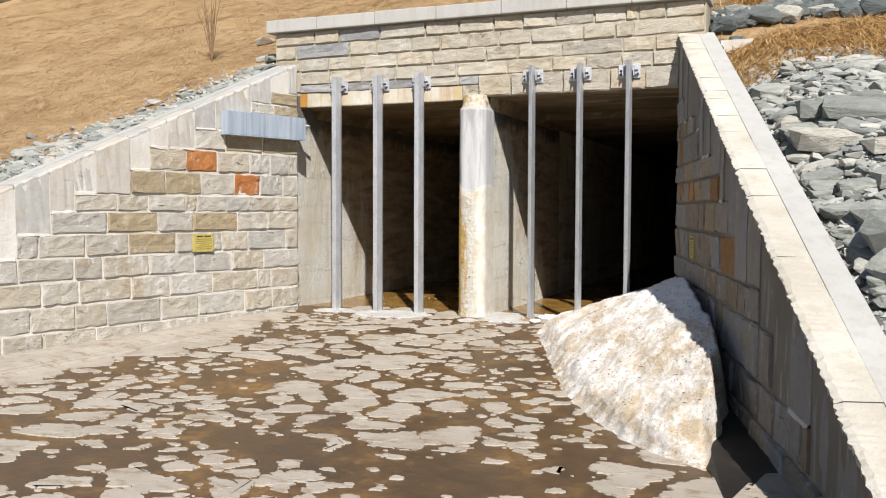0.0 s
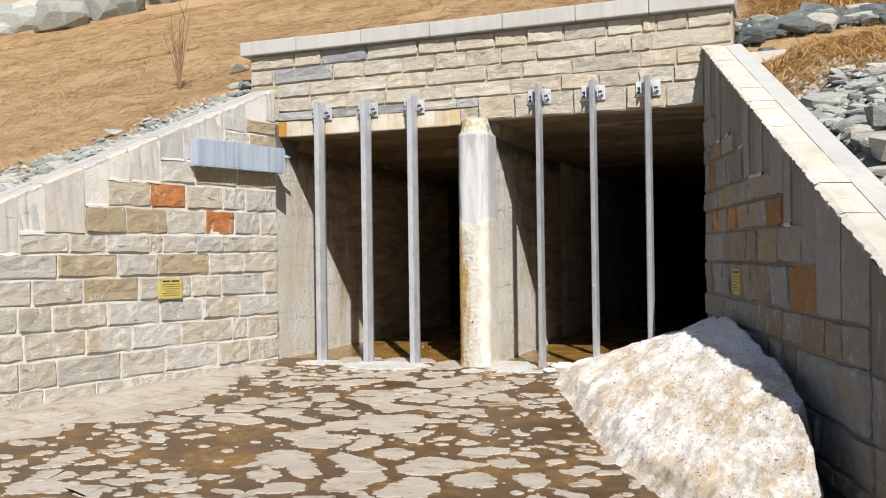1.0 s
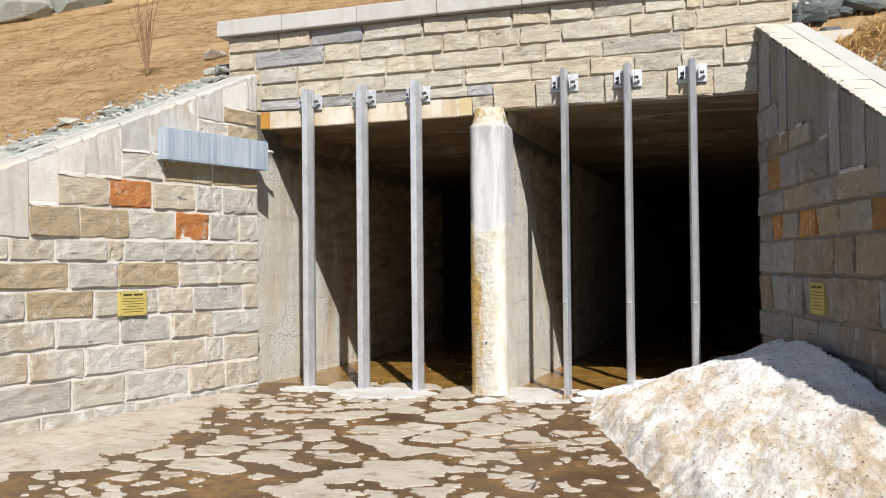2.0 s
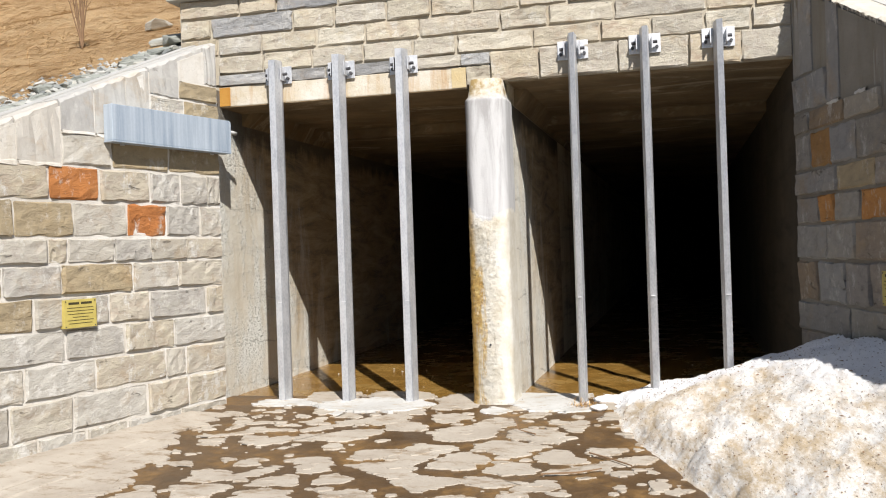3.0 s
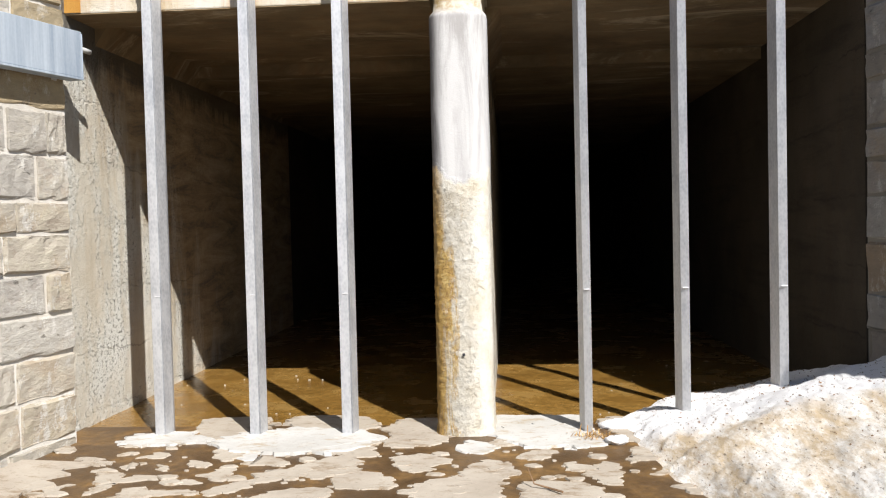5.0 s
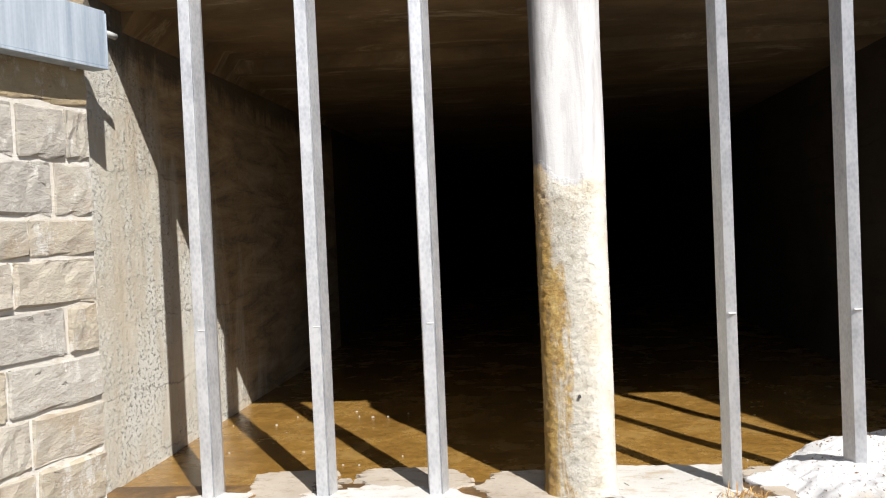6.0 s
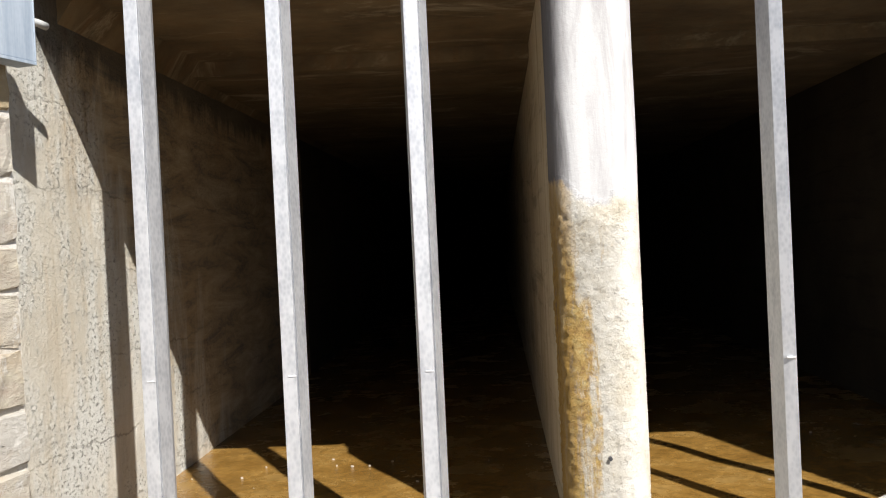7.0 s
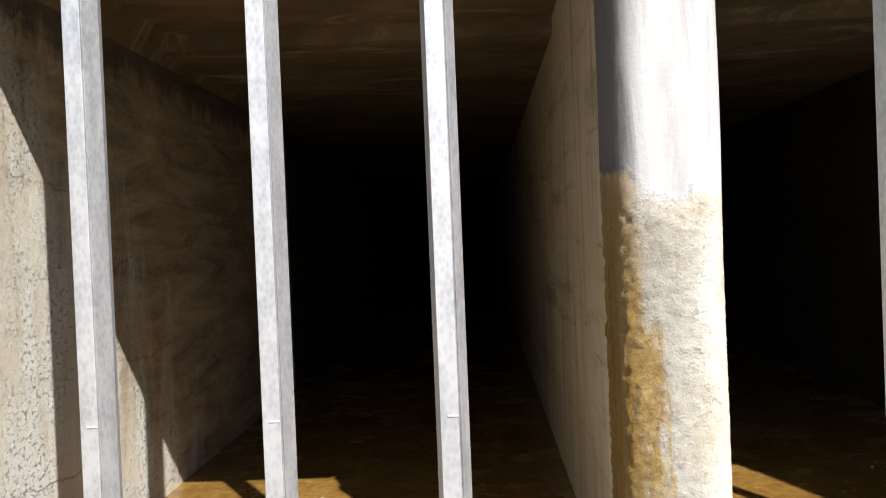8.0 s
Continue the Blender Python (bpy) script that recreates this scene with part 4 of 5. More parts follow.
def snow_pile():
    step = 0.019
    xs, ys = lines([(3.3, 6.7, step)]), lines([(-5.6, 1.0, step)])
    w = len(xs)
    high = [[snow_top(x, y) for x in xs] for y in ys]
    verts, faces, index = [], [], {}
    for j in range(len(ys) - 1):
        for i in range(w - 1):
            quad = ((j, i), (j, i + 1), (j + 1, i + 1), (j + 1, i))
            if max(high[a][b] for a, b in quad) < 0.006:
                continue
            for a, b in quad:
                if (a, b) not in index:
                    index[a, b] = len(verts)
                    base = apron_z(ys[a]) if ys[a] < -0.1 else -0.02
                    z = high[a][b]
                    gx = (high[a][min(b + 1, w - 1)] - high[a][max(b - 1, 0)]) / (2 * step)
                    gy = (high[min(a + 1, len(ys) - 1)][b] - high[max(a - 1, 0)][b]) / (2 * step)
                    n = Vector((-gx, -gy, 1)).normalized()
                    p = Vector((xs[b], ys[a], z))
                    q = Vector((p.x, p.y * 0.45, p.z * 1.3))
                    push = 0.018 * noise.noise(q * 4.0) + 0.016 * (0.42 - noise.voronoi(q * 9.0)[0][0]) + 0.012 * (0.42 - noise.voronoi(q * 20.0)[0][0]) + 0.006 * noise.noise(q * 31)
                    p += n * push * smoothstep(0.0, 0.10, z)
                    verts.append((p.x, p.y, base - 0.015 + p.z))
            faces.append([index[q] for q in quad])
    ob = new("snow_bank", mesh_from("snow_bank", verts, faces, M_SNOW, True))
    # needles, grit and bark left on the surface as the snow melts
    rng = random.Random(17)
    dv, df = [], []
    for k in range(750):
        x, y, z = verts[rng.randrange(len(verts))]
        a, ln, w = rng.uniform(0, math.tau), 0.004 + 0.016 * rng.random() ** 4, rng.uniform(0.002, 0.005)
        dx, dy = math.cos(a) * ln, math.sin(a) * ln
        px, py = -math.sin(a) * w, math.cos(a) * w
        at = len(dv)
        dv += [(x - dx, y - dy, z + 0.004), (x + px, y + py, z + 0.003), (x + dx, y + dy, z + 0.007), (x - px, y - py, z + 0.003), (x, y, z + 0.011)]
        df += [(at + i, at + (i + 1) % 4, at + 4) for i in range(4)]
    tagged(part("debris", mesh_from("debris", dv, df, M_TWIG), M_TWIG, ob, "dark needles and grit on the melting snow"), kind="stuff")
    return tagged(ob, "melting heap of dirty old snow against the stone wall", "snow")


snow_pile()
clod = bmesh.new()
bmesh.ops.create_icosphere(clod, subdivisions=3, radius=1.0)
for v in clod.verts:
    v.co *= 1 + 0.25 * noise.fractal(v.co * 1.8, 1.0, 2.0, 3)
clod_mesh = to_mesh("snow_clod", clod, M_SNOW, True)
for cx, cy, a, b, c in ((3.56, -0.02, 0.13, 0.08, 0.05), (3.50, -0.38, 0.07, 0.06, 0.03)):
    ob = tagged(new("snow_clod", clod_mesh), "small lump of melting snow on the wet floor", "snow", "loose snow lumps")
    ob.matrix_world = pose(cx, cy, 0.0) @ Matrix.Diagonal((a, b, c, 1))


# ---------------------------------------------------------------- crusted apron
def clip_cell(poly, px, py, nx, ny):
    """Keep the part of a polygon where (p - (px, py)) . (nx, ny) <= 0."""
    out = []
    for (ax, ay), (bx, by) in zip(poly, poly[1:] + poly[:1]):
        da, db = (ax - px) * nx + (ay - py) * ny, (bx - px) * nx + (by - py) * ny
        if da <= 0:
            out.append((ax, ay))
        if (da < 0) != (db < 0) and da != db:
            t = da / (da - db)
            out.append((ax + (bx - ax) * t, ay + (by - ay) * t))
    return out


def ragged(poly, rng, amp, step=0.020):
    """Round a polygon's corners and fray its outline."""
    for _ in range(2):
        cut = []
        for (ax, ay), (bx, by) in zip(poly, poly[1:] + poly[:1]):
            cut += [(ax * 0.78 + bx * 0.22, ay * 0.78 + by * 0.22), (ax * 0.22 + bx * 0.78, ay * 0.22 + by * 0.78)]
        poly = cut
    out = []
    for (ax, ay), (bx, by) in zip(poly, poly[1:] + poly[:1]):
        d = math.hypot(bx - ax, by - ay)
        k = max(1, round(d / step))
        for i in range(k):
            x, y = ax + (bx - ax) * i / k, ay + (by - ay) * i / k
            nz = noise.noise_vector(Vector((x * 5, y * 6.5, 4.0))) + 0.7 * noise.noise_vector(Vector((x * 12, y * 15, 9.0))) + 0.7 * noise.noise_vector(Vector((x * 26, y * 34, 2.0))) + 0.4 * noise.noise_vector(Vector((x * 52, y * 68, 5.0)))
            out.append((x + amp * 1.9 * nz.x, y + amp * nz.y))
    return out


def crust_mesh(name, outline, thick, material, base=apron_z):
    """A thin crust that follows the apron, its rim worn thin."""
    n = len(outline)
    cx, cy = sum(p[0] for p in outline) / n, sum(p[1] for p in outline) / n
    verts = [(x, y, base(y) - 0.02) for x, y in outline]
    size = max(0.05, sum(math.hypot(x - cx, y - cy) for x, y in outline) / n)
    k = 1 - 0.012 / size
    verts += [(cx + (x - cx) * k, cy + (y - cy) * k, base(y) + thick) for x, y in outline]
    faces = [tuple(range(n, 2 * n))] + [(i, (i + 1) % n, n + (i + 1) % n, n + i) for i in range(n)]
    return mesh_from(name, verts, faces, material)


def area(poly):
    return 0.5 * sum(ax * by - bx * ay for (ax, ay), (bx, by) in zip(poly, poly[1:] + poly[:1]))


def apron():
    rng = random.Random(77)
    root = tagged(empty("pavement"), "apron of pale dried silt crusts over wet brown stone bed", "pavement", kind="structure")
    sites = []
    tries = 0
    while len(sites) < 1250 and tries < 45000:
        tries += 1
        x, y = rng.uniform(-1.8, 7.2), rng.uniform(-11.5, -0.25)
        if x < left_x(max(y, -7.0)) + 0.15 or x > right_x(max(y, -7.0)) - 0.05:
            continue
        coarse = noise.noise(Vector((x * 0.55, y * 0.55, 12.0)))
        least = 0.13 + 0.26 * smoothstep(-0.35, 0.45, coarse)
        if all((x - a) ** 2 + ((y - b) * 1.15) ** 2 > least ** 2 for a, b in sites):
            sites.append((x, y))
    built = 0
    rest_v, rest_f = [], []
    for k, (x, y) in enumerate(sites):
        strip = left_x(y) + 1.25 + 0.35 * noise.noise(Vector((y * 0.9, 0, 2))) - 0.22 * smoothstep(-2.5, -0.5, y) * 3
        if x < strip - 0.22 and y < -0.7:
            continue                       # under the silt beside the wall
        if x > toe_x(y) + 0.35 and y > -5.3:
            continue                       # under the snow
        wet = noise.fractal(Vector((x * 0.7, y * 0.9, 30.0)), 1.0, 2.0, 3)
        if wet > 0.55 or rng.random() < 0.05:
            continue
        poly = [(x - 0.6, y - 0.6), (x + 0.6, y - 0.6), (x + 0.6, y + 0.6), (x - 0.6, y + 0.6)]
        for j, (a, b) in enumerate(sites):
            if j == k or abs(a - x) > 1.2 or abs(b - y) > 1.2:
                continue
            d = math.hypot(a - x, b - y)
            h = random.Random(min(j, k) * 1009 + max(j, k)).random()
            gap = -0.05 if h < 0.25 else 0.021 + 0.055 * (h - 0.25) + 0.10 * max(0.0, wet + 0.08)
            f = 0.5 - gap / d
            poly = clip_cell(poly, x + (a - x) * f, y + (b - y) * f, (a - x) / d, (b - y) / d)
            if len(poly) < 3:
                break
        if len(poly) < 3 or abs(area(poly)) < 0.006:
            continue
        outline = ragged(poly, rng, 0.034)
        thick = rng.uniform(0.005, 0.011)
        material = M_LIME if y > -0.5 and x < 3.3 and rng.random() < 0.5 else M_CRUST
        me = crust_mesh("crust", outline, thick, material)
        if built < 290 and y > -7.2:
            part("crust", me, material, root)
            built += 1
        else:
            at = len(rest_v)
            rest_v += [tuple(v.co) for v in me.vertices]
            rest_f += [tuple(at + i for i in p.vertices) for p in me.polygons]
            bpy.data.meshes.remove(me)
    if rest_v:
        ob = part("crust_rest", mesh_from("crust_rest", rest_v, rest_f, M_CRUST), M_CRUST, root)
        tagged(ob, "more pale dried silt crusts", kind="stuff")
    # silt banked up along the sunlit wing wall
    edge = []
    y = -7.4
    while y < -0.75:
        x = left_x(y) + 1.22 + 0.35 * noise.noise(Vector((y * 0.9, 0, 2))) - 0.85 * smoothstep(-3.0, -0.9, y)
        x += 0.26 * noise.noise(Vector((y * 3.1, 4, 2))) + 0.11 * noise.noise(Vector((y * 11, 4, 2)))
        edge.append((x, y))
        y += 0.05
    outline = edge + [(left_x(yy) - 0.03, yy) for yy in (-0.75, -2.0, -3.5, -5.0, -7.4)]
    n = len(outline)
    verts = [(x, y, apron_z(y) - 0.02) for x, y in outline] + [(x, y, apron_z(y) + 0.014 + (0.02 if x < left_x(y) else 0)) for x, y in outline]
    faces = [tuple(range(n, 2 * n))] + [(i, (i + 1) % n, n + (i + 1) % n, n + i) for i in range(n)]
    part("silt_bank", mesh_from("silt_bank", verts, faces, M_CRUST), M_CRUST, root)
    # black strip that paints the shade along the foot of the other wing
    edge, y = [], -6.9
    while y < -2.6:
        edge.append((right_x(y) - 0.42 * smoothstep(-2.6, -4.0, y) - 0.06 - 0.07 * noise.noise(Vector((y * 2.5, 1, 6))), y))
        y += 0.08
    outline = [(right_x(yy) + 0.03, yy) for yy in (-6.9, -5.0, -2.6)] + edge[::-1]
    part("shade_strip", crust_mesh("shade_strip", outline, 0.007, M_FOOT_SHADE), M_FOOT_SHADE, root, "black strip in place of the wall's shade")
    # white lime crust round the feet of the posts and the pier
    for x0, x1, y0, y1 in ((0.38, 0.98, -0.42, -0.10), (1.02, 2.10, -0.62, -0.02), (2.78, 3.32, -0.50, 0.06)):
        cx, cy = (x0 + x1) / 2, (y0 + y1) / 2
        ring = [(cx + (x1 - x0) / 2 * math.cos(a * 0.35), cy + (y1 - y0) / 2 * math.sin(a * 0.35)) for a in range(18)]
        part("lime_crust", crust_mesh("lime_crust", ragged(ring, rng, 0.05, 0.03), 0.012, M_LIME, lambda y: max(apron_z(y), -0.02)), M_LIME, root, "white lime crust")


apron()


# ---------------------------------------------------------------- rocks
def rock_variant(seed, flat, points=26):
    rng = random.Random(seed)
    bm = bmesh.new()
    for _ in range(points):
        p = Vector((rng.uniform(-1, 1), rng.uniform(-1, 1), rng.uniform(-1, 1)))
        p = (p / max(abs(p.x), abs(p.y), abs(p.z), 0.3) * 0.55 + p.normalized() * 0.45) * rng.uniform(0.8, 1.0)
        bm.verts.new((p.x * 0.5, p.y * 0.5, p.z * 0.5 * flat))
    made = bmesh.ops.convex_hull(bm, input=bm.verts[:])
    bmesh.ops.delete(bm, geom=[g for g in made["geom_interior"] if isinstance(g, bmesh.types.BMVert)], context="VERTS")
    return bm


SLATES = [to_mesh("rock", rock_variant(100 + i, 0.9), M_SLATE) for i in range(12)]
BOULDERS = [to_mesh('rock', rock_variant(400 + i, 1.0, 70), M_SLATE) for i in range(5)]
DARKS = [to_mesh("rock", rock_variant(200 + i, 0.9), M_DARKSLATE) for i in range(6)]


def lay_rock(parent, meshes, x, y, length, width, height, rng, sink=0.3, slope=True):
    ob = new("rock", rng.choice(meshes))
    ob.parent = parent
    turn = Matrix.Rotation(rng.uniform(-0.7, 0.7), 4, "Z") @ Matrix.Rotation(rng.uniform(-0.22, 0.22), 4, "Y") @ Matrix.Rotation(rng.uniform(-0.2, 0.2), 4, "X")
    lean = Matrix.Rotation(0.30 if slope else 0.0, 4, "X")
    ob.matrix_world = Matrix.Translation((x, y, ground_z(x, y) + height * (0.5 - sink))) @ lean @ turn @ Matrix.Diagonal((length, width, height, 1))
    return ob


def riprap_right():
    rng = random.Random(31)
    root = tagged(empty("riprap"), "bank of grey-green slate slabs beside the shaded wing wall", "rocks")
    count, placed = 0, []
    for attempt in range(6000):
        if count >= 285:
            break
        y = rng.uniform(-6.8, -1.0)
        x = right_x(y) + 0.42 + abs(rng.gauss(0, 1.0))
        if x > 10 or (y > -1.5 and x < 6.6):
            continue
        size = (0.18 + 0.62 * rng.random() ** 1.8) * (0.6 if y > -2.4 else 1.0)
        if any((x - a) ** 2 + (y - b) ** 2 < (0.30 * (size + c)) ** 2 for a, b, c in placed):
            continue
        x = max(x, right_x(y) + 0.44 + size * 0.62)
        placed.append((x, y, size))
        lay_rock(root, SLATES, x, y, size * 1.25, size * rng.uniform(0.6, 0.95), size * rng.uniform(0.28, 0.5), rng, 0.25)
        count += 1
    # darker blocks behind the end of the headwall
    dark = tagged(empty("rock_heap"), "dark angular rocks piled behind the headwall end", "rocks")
    for k in range(120):
        x = 5.55 + 2.4 * rng.random() ** 1.3
        y = 0.10 + 0.22 * (x - 5.5) + rng.uniform(0.0, 0.6)
        size = 0.12 + 0.20 * rng.random() ** 1.5
        lay_rock(dark, SLATES if rng.random() < 0.25 else DARKS, x, y, size * 1.3, size, size * rng.uniform(0.5, 0.9), rng, 0.10)


riprap_right()


def riprap_left():
    rng = random.Random(41)
    root = tagged(empty("riprap"), "strip of loose slate stones along the sunlit wing wall", "rocks")
    for k in range(285):
        y = rng.uniform(-6.6, 0.1)
        x = left_x(y) - 0.47 - abs(rng.gauss(0.05, 0.40)) * (0.6 + 0.20 * -y)
        size = rng.uniform(0.07, 0.24)
        lay_rock(root, SLATES, x - size * 0.3, y, size * 1.4, size, size * 0.45, rng, 0.3)
    for x, y, size in ((-1.54, 1.45, 0.30), (-0.62, 0.25, 0.26), (-0.85, 0.35, 0.18)):
        lay_rock(root, SLATES, x, y, size * 1.2, size, size * 0.6, rng, 0.2)
    far = tagged(empty("rock_heap"), "grey boulders resting high on the grass slope", "rocks")
    for k in range(46):
        x, y = rng.uniform(-21, -10.5), rng.uniform(8.8, 12.5)
        size = rng.uniform(0.4, 1.5)
        lay_rock(far, BOULDERS, x, y, size * 1.2, size, size * 0.7, rng, 0.25)


riprap_left()


def small_stones(name, spots, label):
    """The loose stones between the larger ones, joined."""
    shapes = []
    for k in range(6):
        bm = rock_variant(300 + k, 0.8)
        bm.verts.ensure_lookup_table(), bm.verts.index_update()
        shapes.append(([v.co.copy() for v in bm.verts], [[v.index for v in f.verts] for f in bm.faces]))
        bm.free()
    verts, faces = [], []
    for k, (x, y, size) in enumerate(spots):
        rng = random.Random(7000 + k)
        co, fs = shapes[rng.randrange(6)]
        m = Matrix.Translation((x, y, ground_z(x, y) + size * 0.08)) @ Euler((rng.uniform(-0.1, 0.6), rng.uniform(-0.3, 0.3), rng.uniform(0, 6.28))).to_matrix().to_4x4() @ Matrix.Diagonal((size * 1.4, size, size * 0.5, 1))
        at = len(verts)
        verts += [m @ v for v in co]
        faces += [[at + i for i in f] for f in fs]
    return tagged(new(name, mesh_from(name, verts, faces, M_PEBBLE)), label, "gravel", kind="stuff")


rng = random.Random(43)
loose = []
for k in range(1500):
    y = rng.uniform(-6.8, -0.9)
    x = right_x(y) + 0.54 + abs(rng.gauss(0, 1.3))
    if y > -1.5 and x < 6.3:
        continue
    loose.append((x, y, rng.uniform(0.05, 0.17)))
for k in range(1400):
    y = rng.uniform(-6.8, 0.15)
    loose.append((left_x(y) - 0.50 - abs(rng.gauss(0, 0.40)) * (0.6 + 0.22 * -y), y, rng.uniform(0.04, 0.13)))
small_stones("loose_stones", loose, "loose grey stones filling the rock banks")


def pebbles(name, spots, label):
    verts, faces = [], []
    for x, y, r, rng_s in spots:
        rng = random.Random(rng_s)
        z = ground_z(x, y) - 0.45 * r
        a0 = rng.uniform(0, 6.28)
        ring = [(x + r * rng.uniform(0.7, 1.2) * math.cos(a0 + k * 1.2566), y + r * rng.uniform(0.7, 1.1) * math.sin(a0 + k * 1.2566), z + r * rng.uniform(0.0, 0.35)) for k in range(5)]
        at = len(verts)
        verts += ring + [(x + r * 0.2 * rng.uniform(-1, 1), y + r * 0.2 * rng.uniform(-1, 1), z + r * rng.uniform(0.7, 1.1))]
        faces += [(at + k, at + (k + 1) % 5, at + 5) for k in range(5)]
    return tagged(new(name, mesh_from(name, verts, faces, M_PEBBLE)), label, "gravel", kind="stuff")


rng = random.Random(51)
spots = []
for k in range(5200):
    y = rng.uniform(-7, 0.2)
    spots.append((left_x(y) - 0.46 - abs(rng.gauss(0, 0.42)), y, rng.uniform(0.012, 0.05), k))
for k in range(5200):
    y = rng.uniform(-6.8, -0.6)
    spots.append((right_x(y) + 0.42 + abs(rng.gauss(0, 1.4)), y, rng.uniform(0.015, 0.06), 9000 + k))
pebbles("gravel", spots, "loose grey gravel between the slate stones")


# ---------------------------------------------------------------- dry grass and shrub
def straw(name, count, seed, spot, material, length, lift, label, wide=1.0):
    """Bent dry blades, most of them pressed down along the slope."""
    rng = random.Random(seed)
    verts, faces = [], []
    for _ in range(count):
        p = spot(rng)
        if p is None:
            continue
        x, y = p
        z = ground_z(x, y)
        a = rng.gauss(0.35, 0.9) + math.pi * rng.randrange(2)
        ln = length * rng.uniform(0.5, 1.4)
        up = lift * rng.uniform(0.0, 1.0) ** 2
        dx, dy = math.cos(a) * ln, math.sin(a) * ln - 0.3 * ln
        w = (0.0014 + 0.0016 * rng.random()) * wide
        px, py = -math.sin(a) * w, math.cos(a) * w
        zm = ground_z(x + dx * 0.5, y + dy * 0.5) + ln * up * 0.7 + 0.01
        ze = ground_z(x + dx, y + dy) + ln * up + 0.006
        at = len(verts)
        verts += [(x - px, y - py, z), (x + px, y + py, z), (x + dx * 0.5 + px, y + dy * 0.5 + py, zm), (x + dx * 0.5 - px, y + dy * 0.5 - py, zm), (x + dx, y + dy, ze)]
        faces += [(at, at + 1, at + 2, at + 3), (at + 3, at + 2, at + 4)]
    return tagged(new(name, mesh_from(name, verts, faces, material)), label, "grass", kind="stuff")


def slope_spot(rng):
    x, y = 6.0 - 20.0 * rng.random() ** 1.25, -4.5 + 14.0 * rng.random() ** 1.25
    if y < 0.55 and x > left_x(y) - 0.9 - 0.5 * rng.random():
        return None
    if -0.6 < x < 5.5 and y < 0.6:
        return None
    if noise.noise(Vector((x * 1.3, y * 1.3, 8))) < -0.35 + 0.6 * (rng.random() - 0.5):
        return None
    return x, y


straw("dry_grass", 120000, 61, slope_spot, M_STRAW, 0.20, 0.30, "matted straw-coloured dry grass on the slope", 1.15)


def right_spot(rng):
    x, y = rng.uniform(5.55, 9.0), rng.uniform(-1.5, 3.5)
    if y < 0.6 and (y < -1.35 + 0.12 * (x - 5.5) + 0.4 * rng.random() or (x > 7.6 and y < -0.5)):
        return None
    if 0.0 < y - 0.22 * (x - 5.5) < 0.8 and x < 7.7 and rng.random() < 0.85:
        return None
    return x, y


straw("dry_grass", 70000, 62, right_spot, M_ORANGE_STRAW, 0.16, 0.42, "orange-brown dry grass tufts among the rocks", 1.0)


def tuft_spot(rng):
    return 3.36 + rng.gauss(0, 0.05), -0.27 + rng.gauss(0, 0.03)


straw("grass_tuft", 160, 63, tuft_spot, M_ORANGE_STRAW, 0.06, 1.0, "little dry grass tuft at the foot of a post")


def shrub():
    rng = random.Random(71)
    bx, by = -1.89, 0.54
    bz = ground_z(bx, by)
    root = empty("bare_shrub", pose(bx, by, bz))
    for k in range(9):
        a, lean = rng.uniform(0, math.tau), rng.uniform(0.05, 0.32)
        h = rng.uniform(0.6, 1.25)
        pts = []
        for i in range(6):
            t = i / 5
            pts.append((math.cos(a) * lean * h * t ** 1.3 + 0.02 * rng.uniform(-1, 1) * t, math.sin(a) * lean * h * t ** 1.3 * 0.6, h * t))
        bm = tube(pts, [0.010 * (1 - 0.75 * i / 5) for i in range(6)], 5)
        for _ in range(4):
            i = rng.randrange(2, 5)
            p = Vector(pts[i])
            b = rng.uniform(0, math.tau)
            ln = rng.uniform(0.12, 0.3)
            q = p + Vector((math.cos(b) * ln * 0.5, math.sin(b) * ln * 0.5, ln * 0.8))
            tube([p, (p + q) / 2 + Vector((0.01, 0, 0.0)), q], [0.004, 0.003, 0.0015], 4, bm)
        part("stem", bm, M_TWIG, root)
    return tagged(root, "leafless brown shrub with thin upright twigs on the slope", "shrub")


shrub()


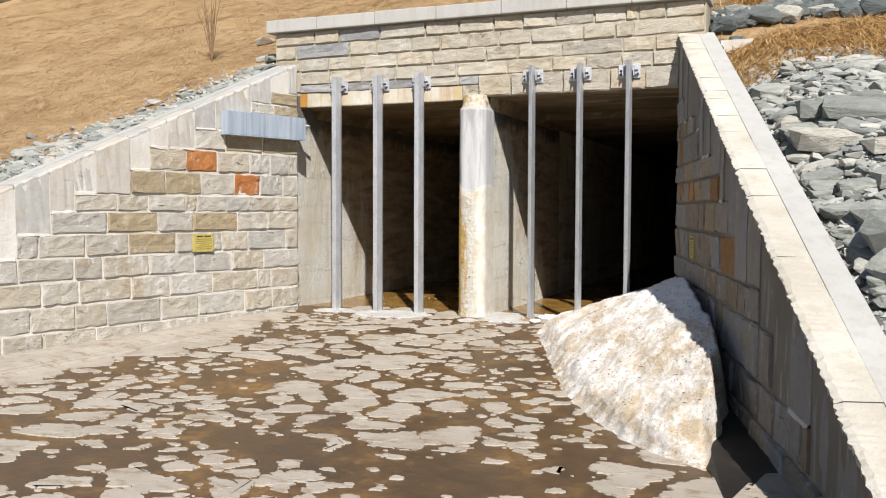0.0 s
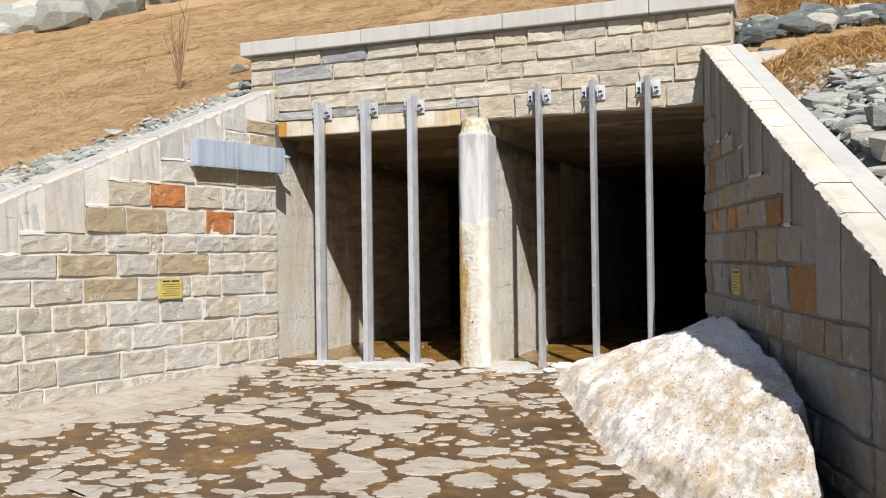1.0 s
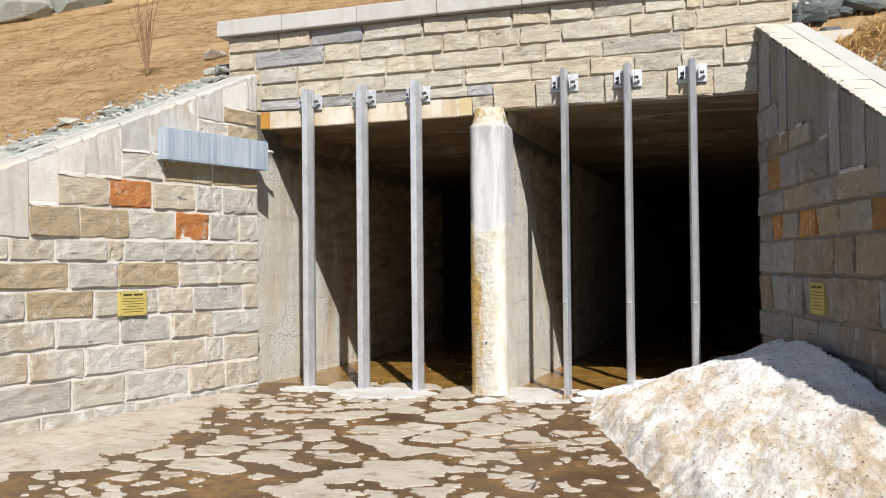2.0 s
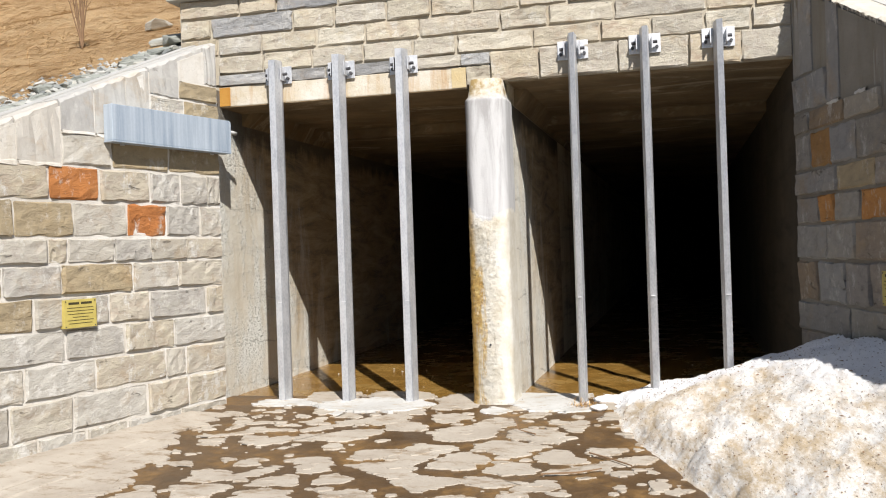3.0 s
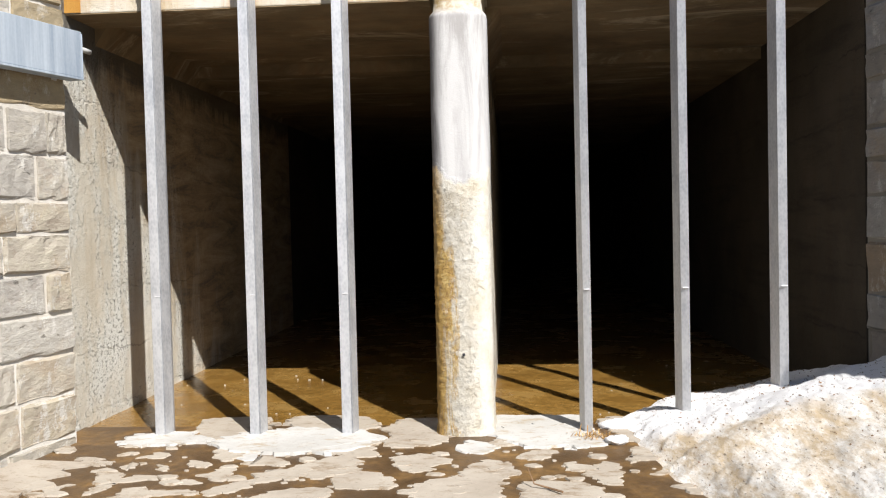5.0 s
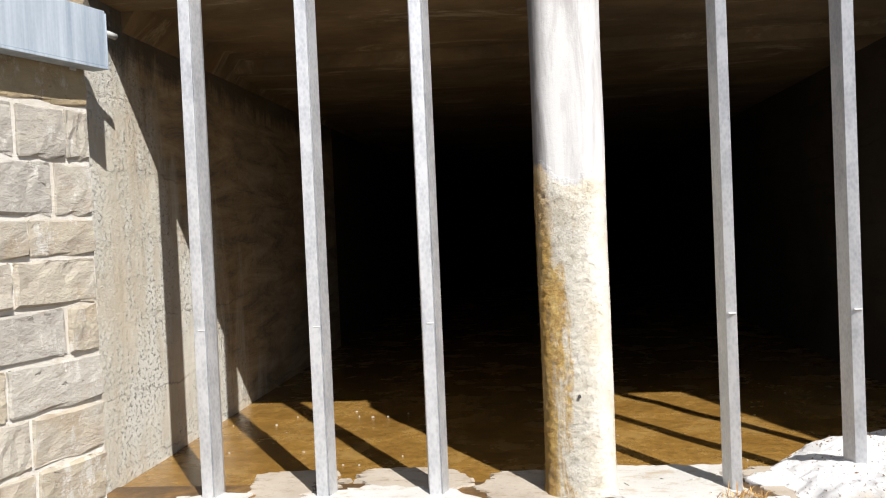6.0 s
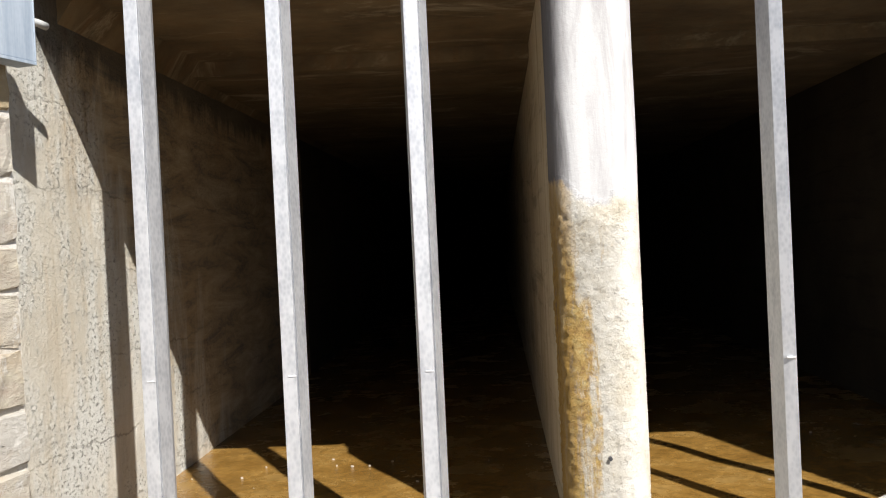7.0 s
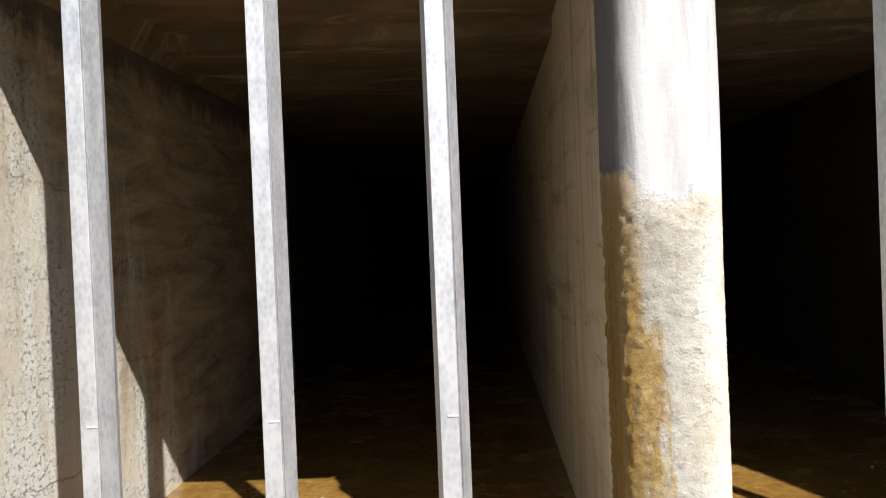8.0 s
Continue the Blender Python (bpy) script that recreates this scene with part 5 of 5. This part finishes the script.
# ---------------------------------------------------------------- small details
nail = tube([(2.585, -0.20, 0.50), (2.585, -0.226, 0.498)], [0.008, 0.009], 8)
tagged(new("bolt", to_mesh("bolt", nail, M_BOLT)), "short dark bolt stub in the concrete pier", "bolt")
M_RUSTY = concrete("rust_orange_stain_block", (0.48, 0.20, 0.03), (0.60, 0.34, 0.08), (0.40, 0.18, 0.03), bump=0.5)
M_PALE_OCHRE = concrete("pale_ochre_stain_block", (0.56, 0.42, 0.20), (0.70, 0.60, 0.40), (0.48, 0.28, 0.08), bump=0.5)
for x0, x1, m, label in ((0.0, 0.11, M_RUSTY, "rust-orange stained end block of the lintel"), (2.27, 2.40, M_PALE_OCHRE, "ochre-stained end block of the lintel")):
    structure("trim", box(x0, -0.017, SOFFIT - 0.030, x1, -0.0125, 2.925), m, label, "lintel")


def twig(points, label):
    return tagged(new("twig", to_mesh("twig", tube(points, [0.006, 0.006, 0.004, 0.002][:len(points)], 5), M_TWIG)), label, "twig", "washed-up twigs")


twig([(3.12, -1.30, -0.032), (3.05, -1.22, -0.035), (2.98, -1.20, -0.02), (2.95, -1.16, 0.05)], "thin dark twig washed up on the apron")
twig([(3.55, -1.75, -0.055), (3.72, -1.90, -0.062), (3.84, -2.02, -0.068)], "thin dark twig lying in the wet channel")
twig([(3.30, -2.25, -0.080), (3.52, -2.20, -0.076), (3.66, -2.10, -0.072)], "thin dark twig lying in the wet channel")


def chips():
    """Crumbs of crust and pale stones in the wet joints of the apron and on the culvert floor."""
    rng = random.Random(91)
    verts, faces = [], []
    for k in range(690):
        if k < 650:
            y = rng.uniform(-7.5, -0.3)
            x = rng.uniform(left_x(y) + 0.5, min(right_x(y), toe_x(y) + 0.2 if y > -5.3 else 9))
            z, size = apron_z(y), rng.choice((0.012, 0.02, 0.03, 0.045, 0.06))
        else:
            x, y = rng.choice((rng.uniform(0.1, 2.35), rng.uniform(2.85, 5.0))), rng.uniform(0.0, 2.6)
            z, size = -0.018, rng.uniform(0.004, 0.010)
        n = 7
        a0 = rng.uniform(0, 6.28)
        at = len(verts)
        rim = [(x + size * rng.uniform(0.6, 1.5) * math.cos(a0 + i * math.tau / n), y + size * rng.uniform(0.5, 1.0) * math.sin(a0 + i * math.tau / n)) for i in range(n)]
        verts += [(a, b, z - 0.006) for a, b in rim] + [(x + (a - x) * 0.85, y + (b - y) * 0.85, z + 0.004 + size * 0.1) for a, b in rim]
        faces += [tuple(range(at + n, at + 2 * n))] + [(at + i, at + (i + 1) % n, at + n + (i + 1) % n, at + n + i) for i in range(n)]
    tagged(new("crust_chips", mesh_from("crust_chips", verts, faces, M_CRUST)), "pale crumbs of crust scattered in the wet joints", "debris", kind="stuff")


chips()
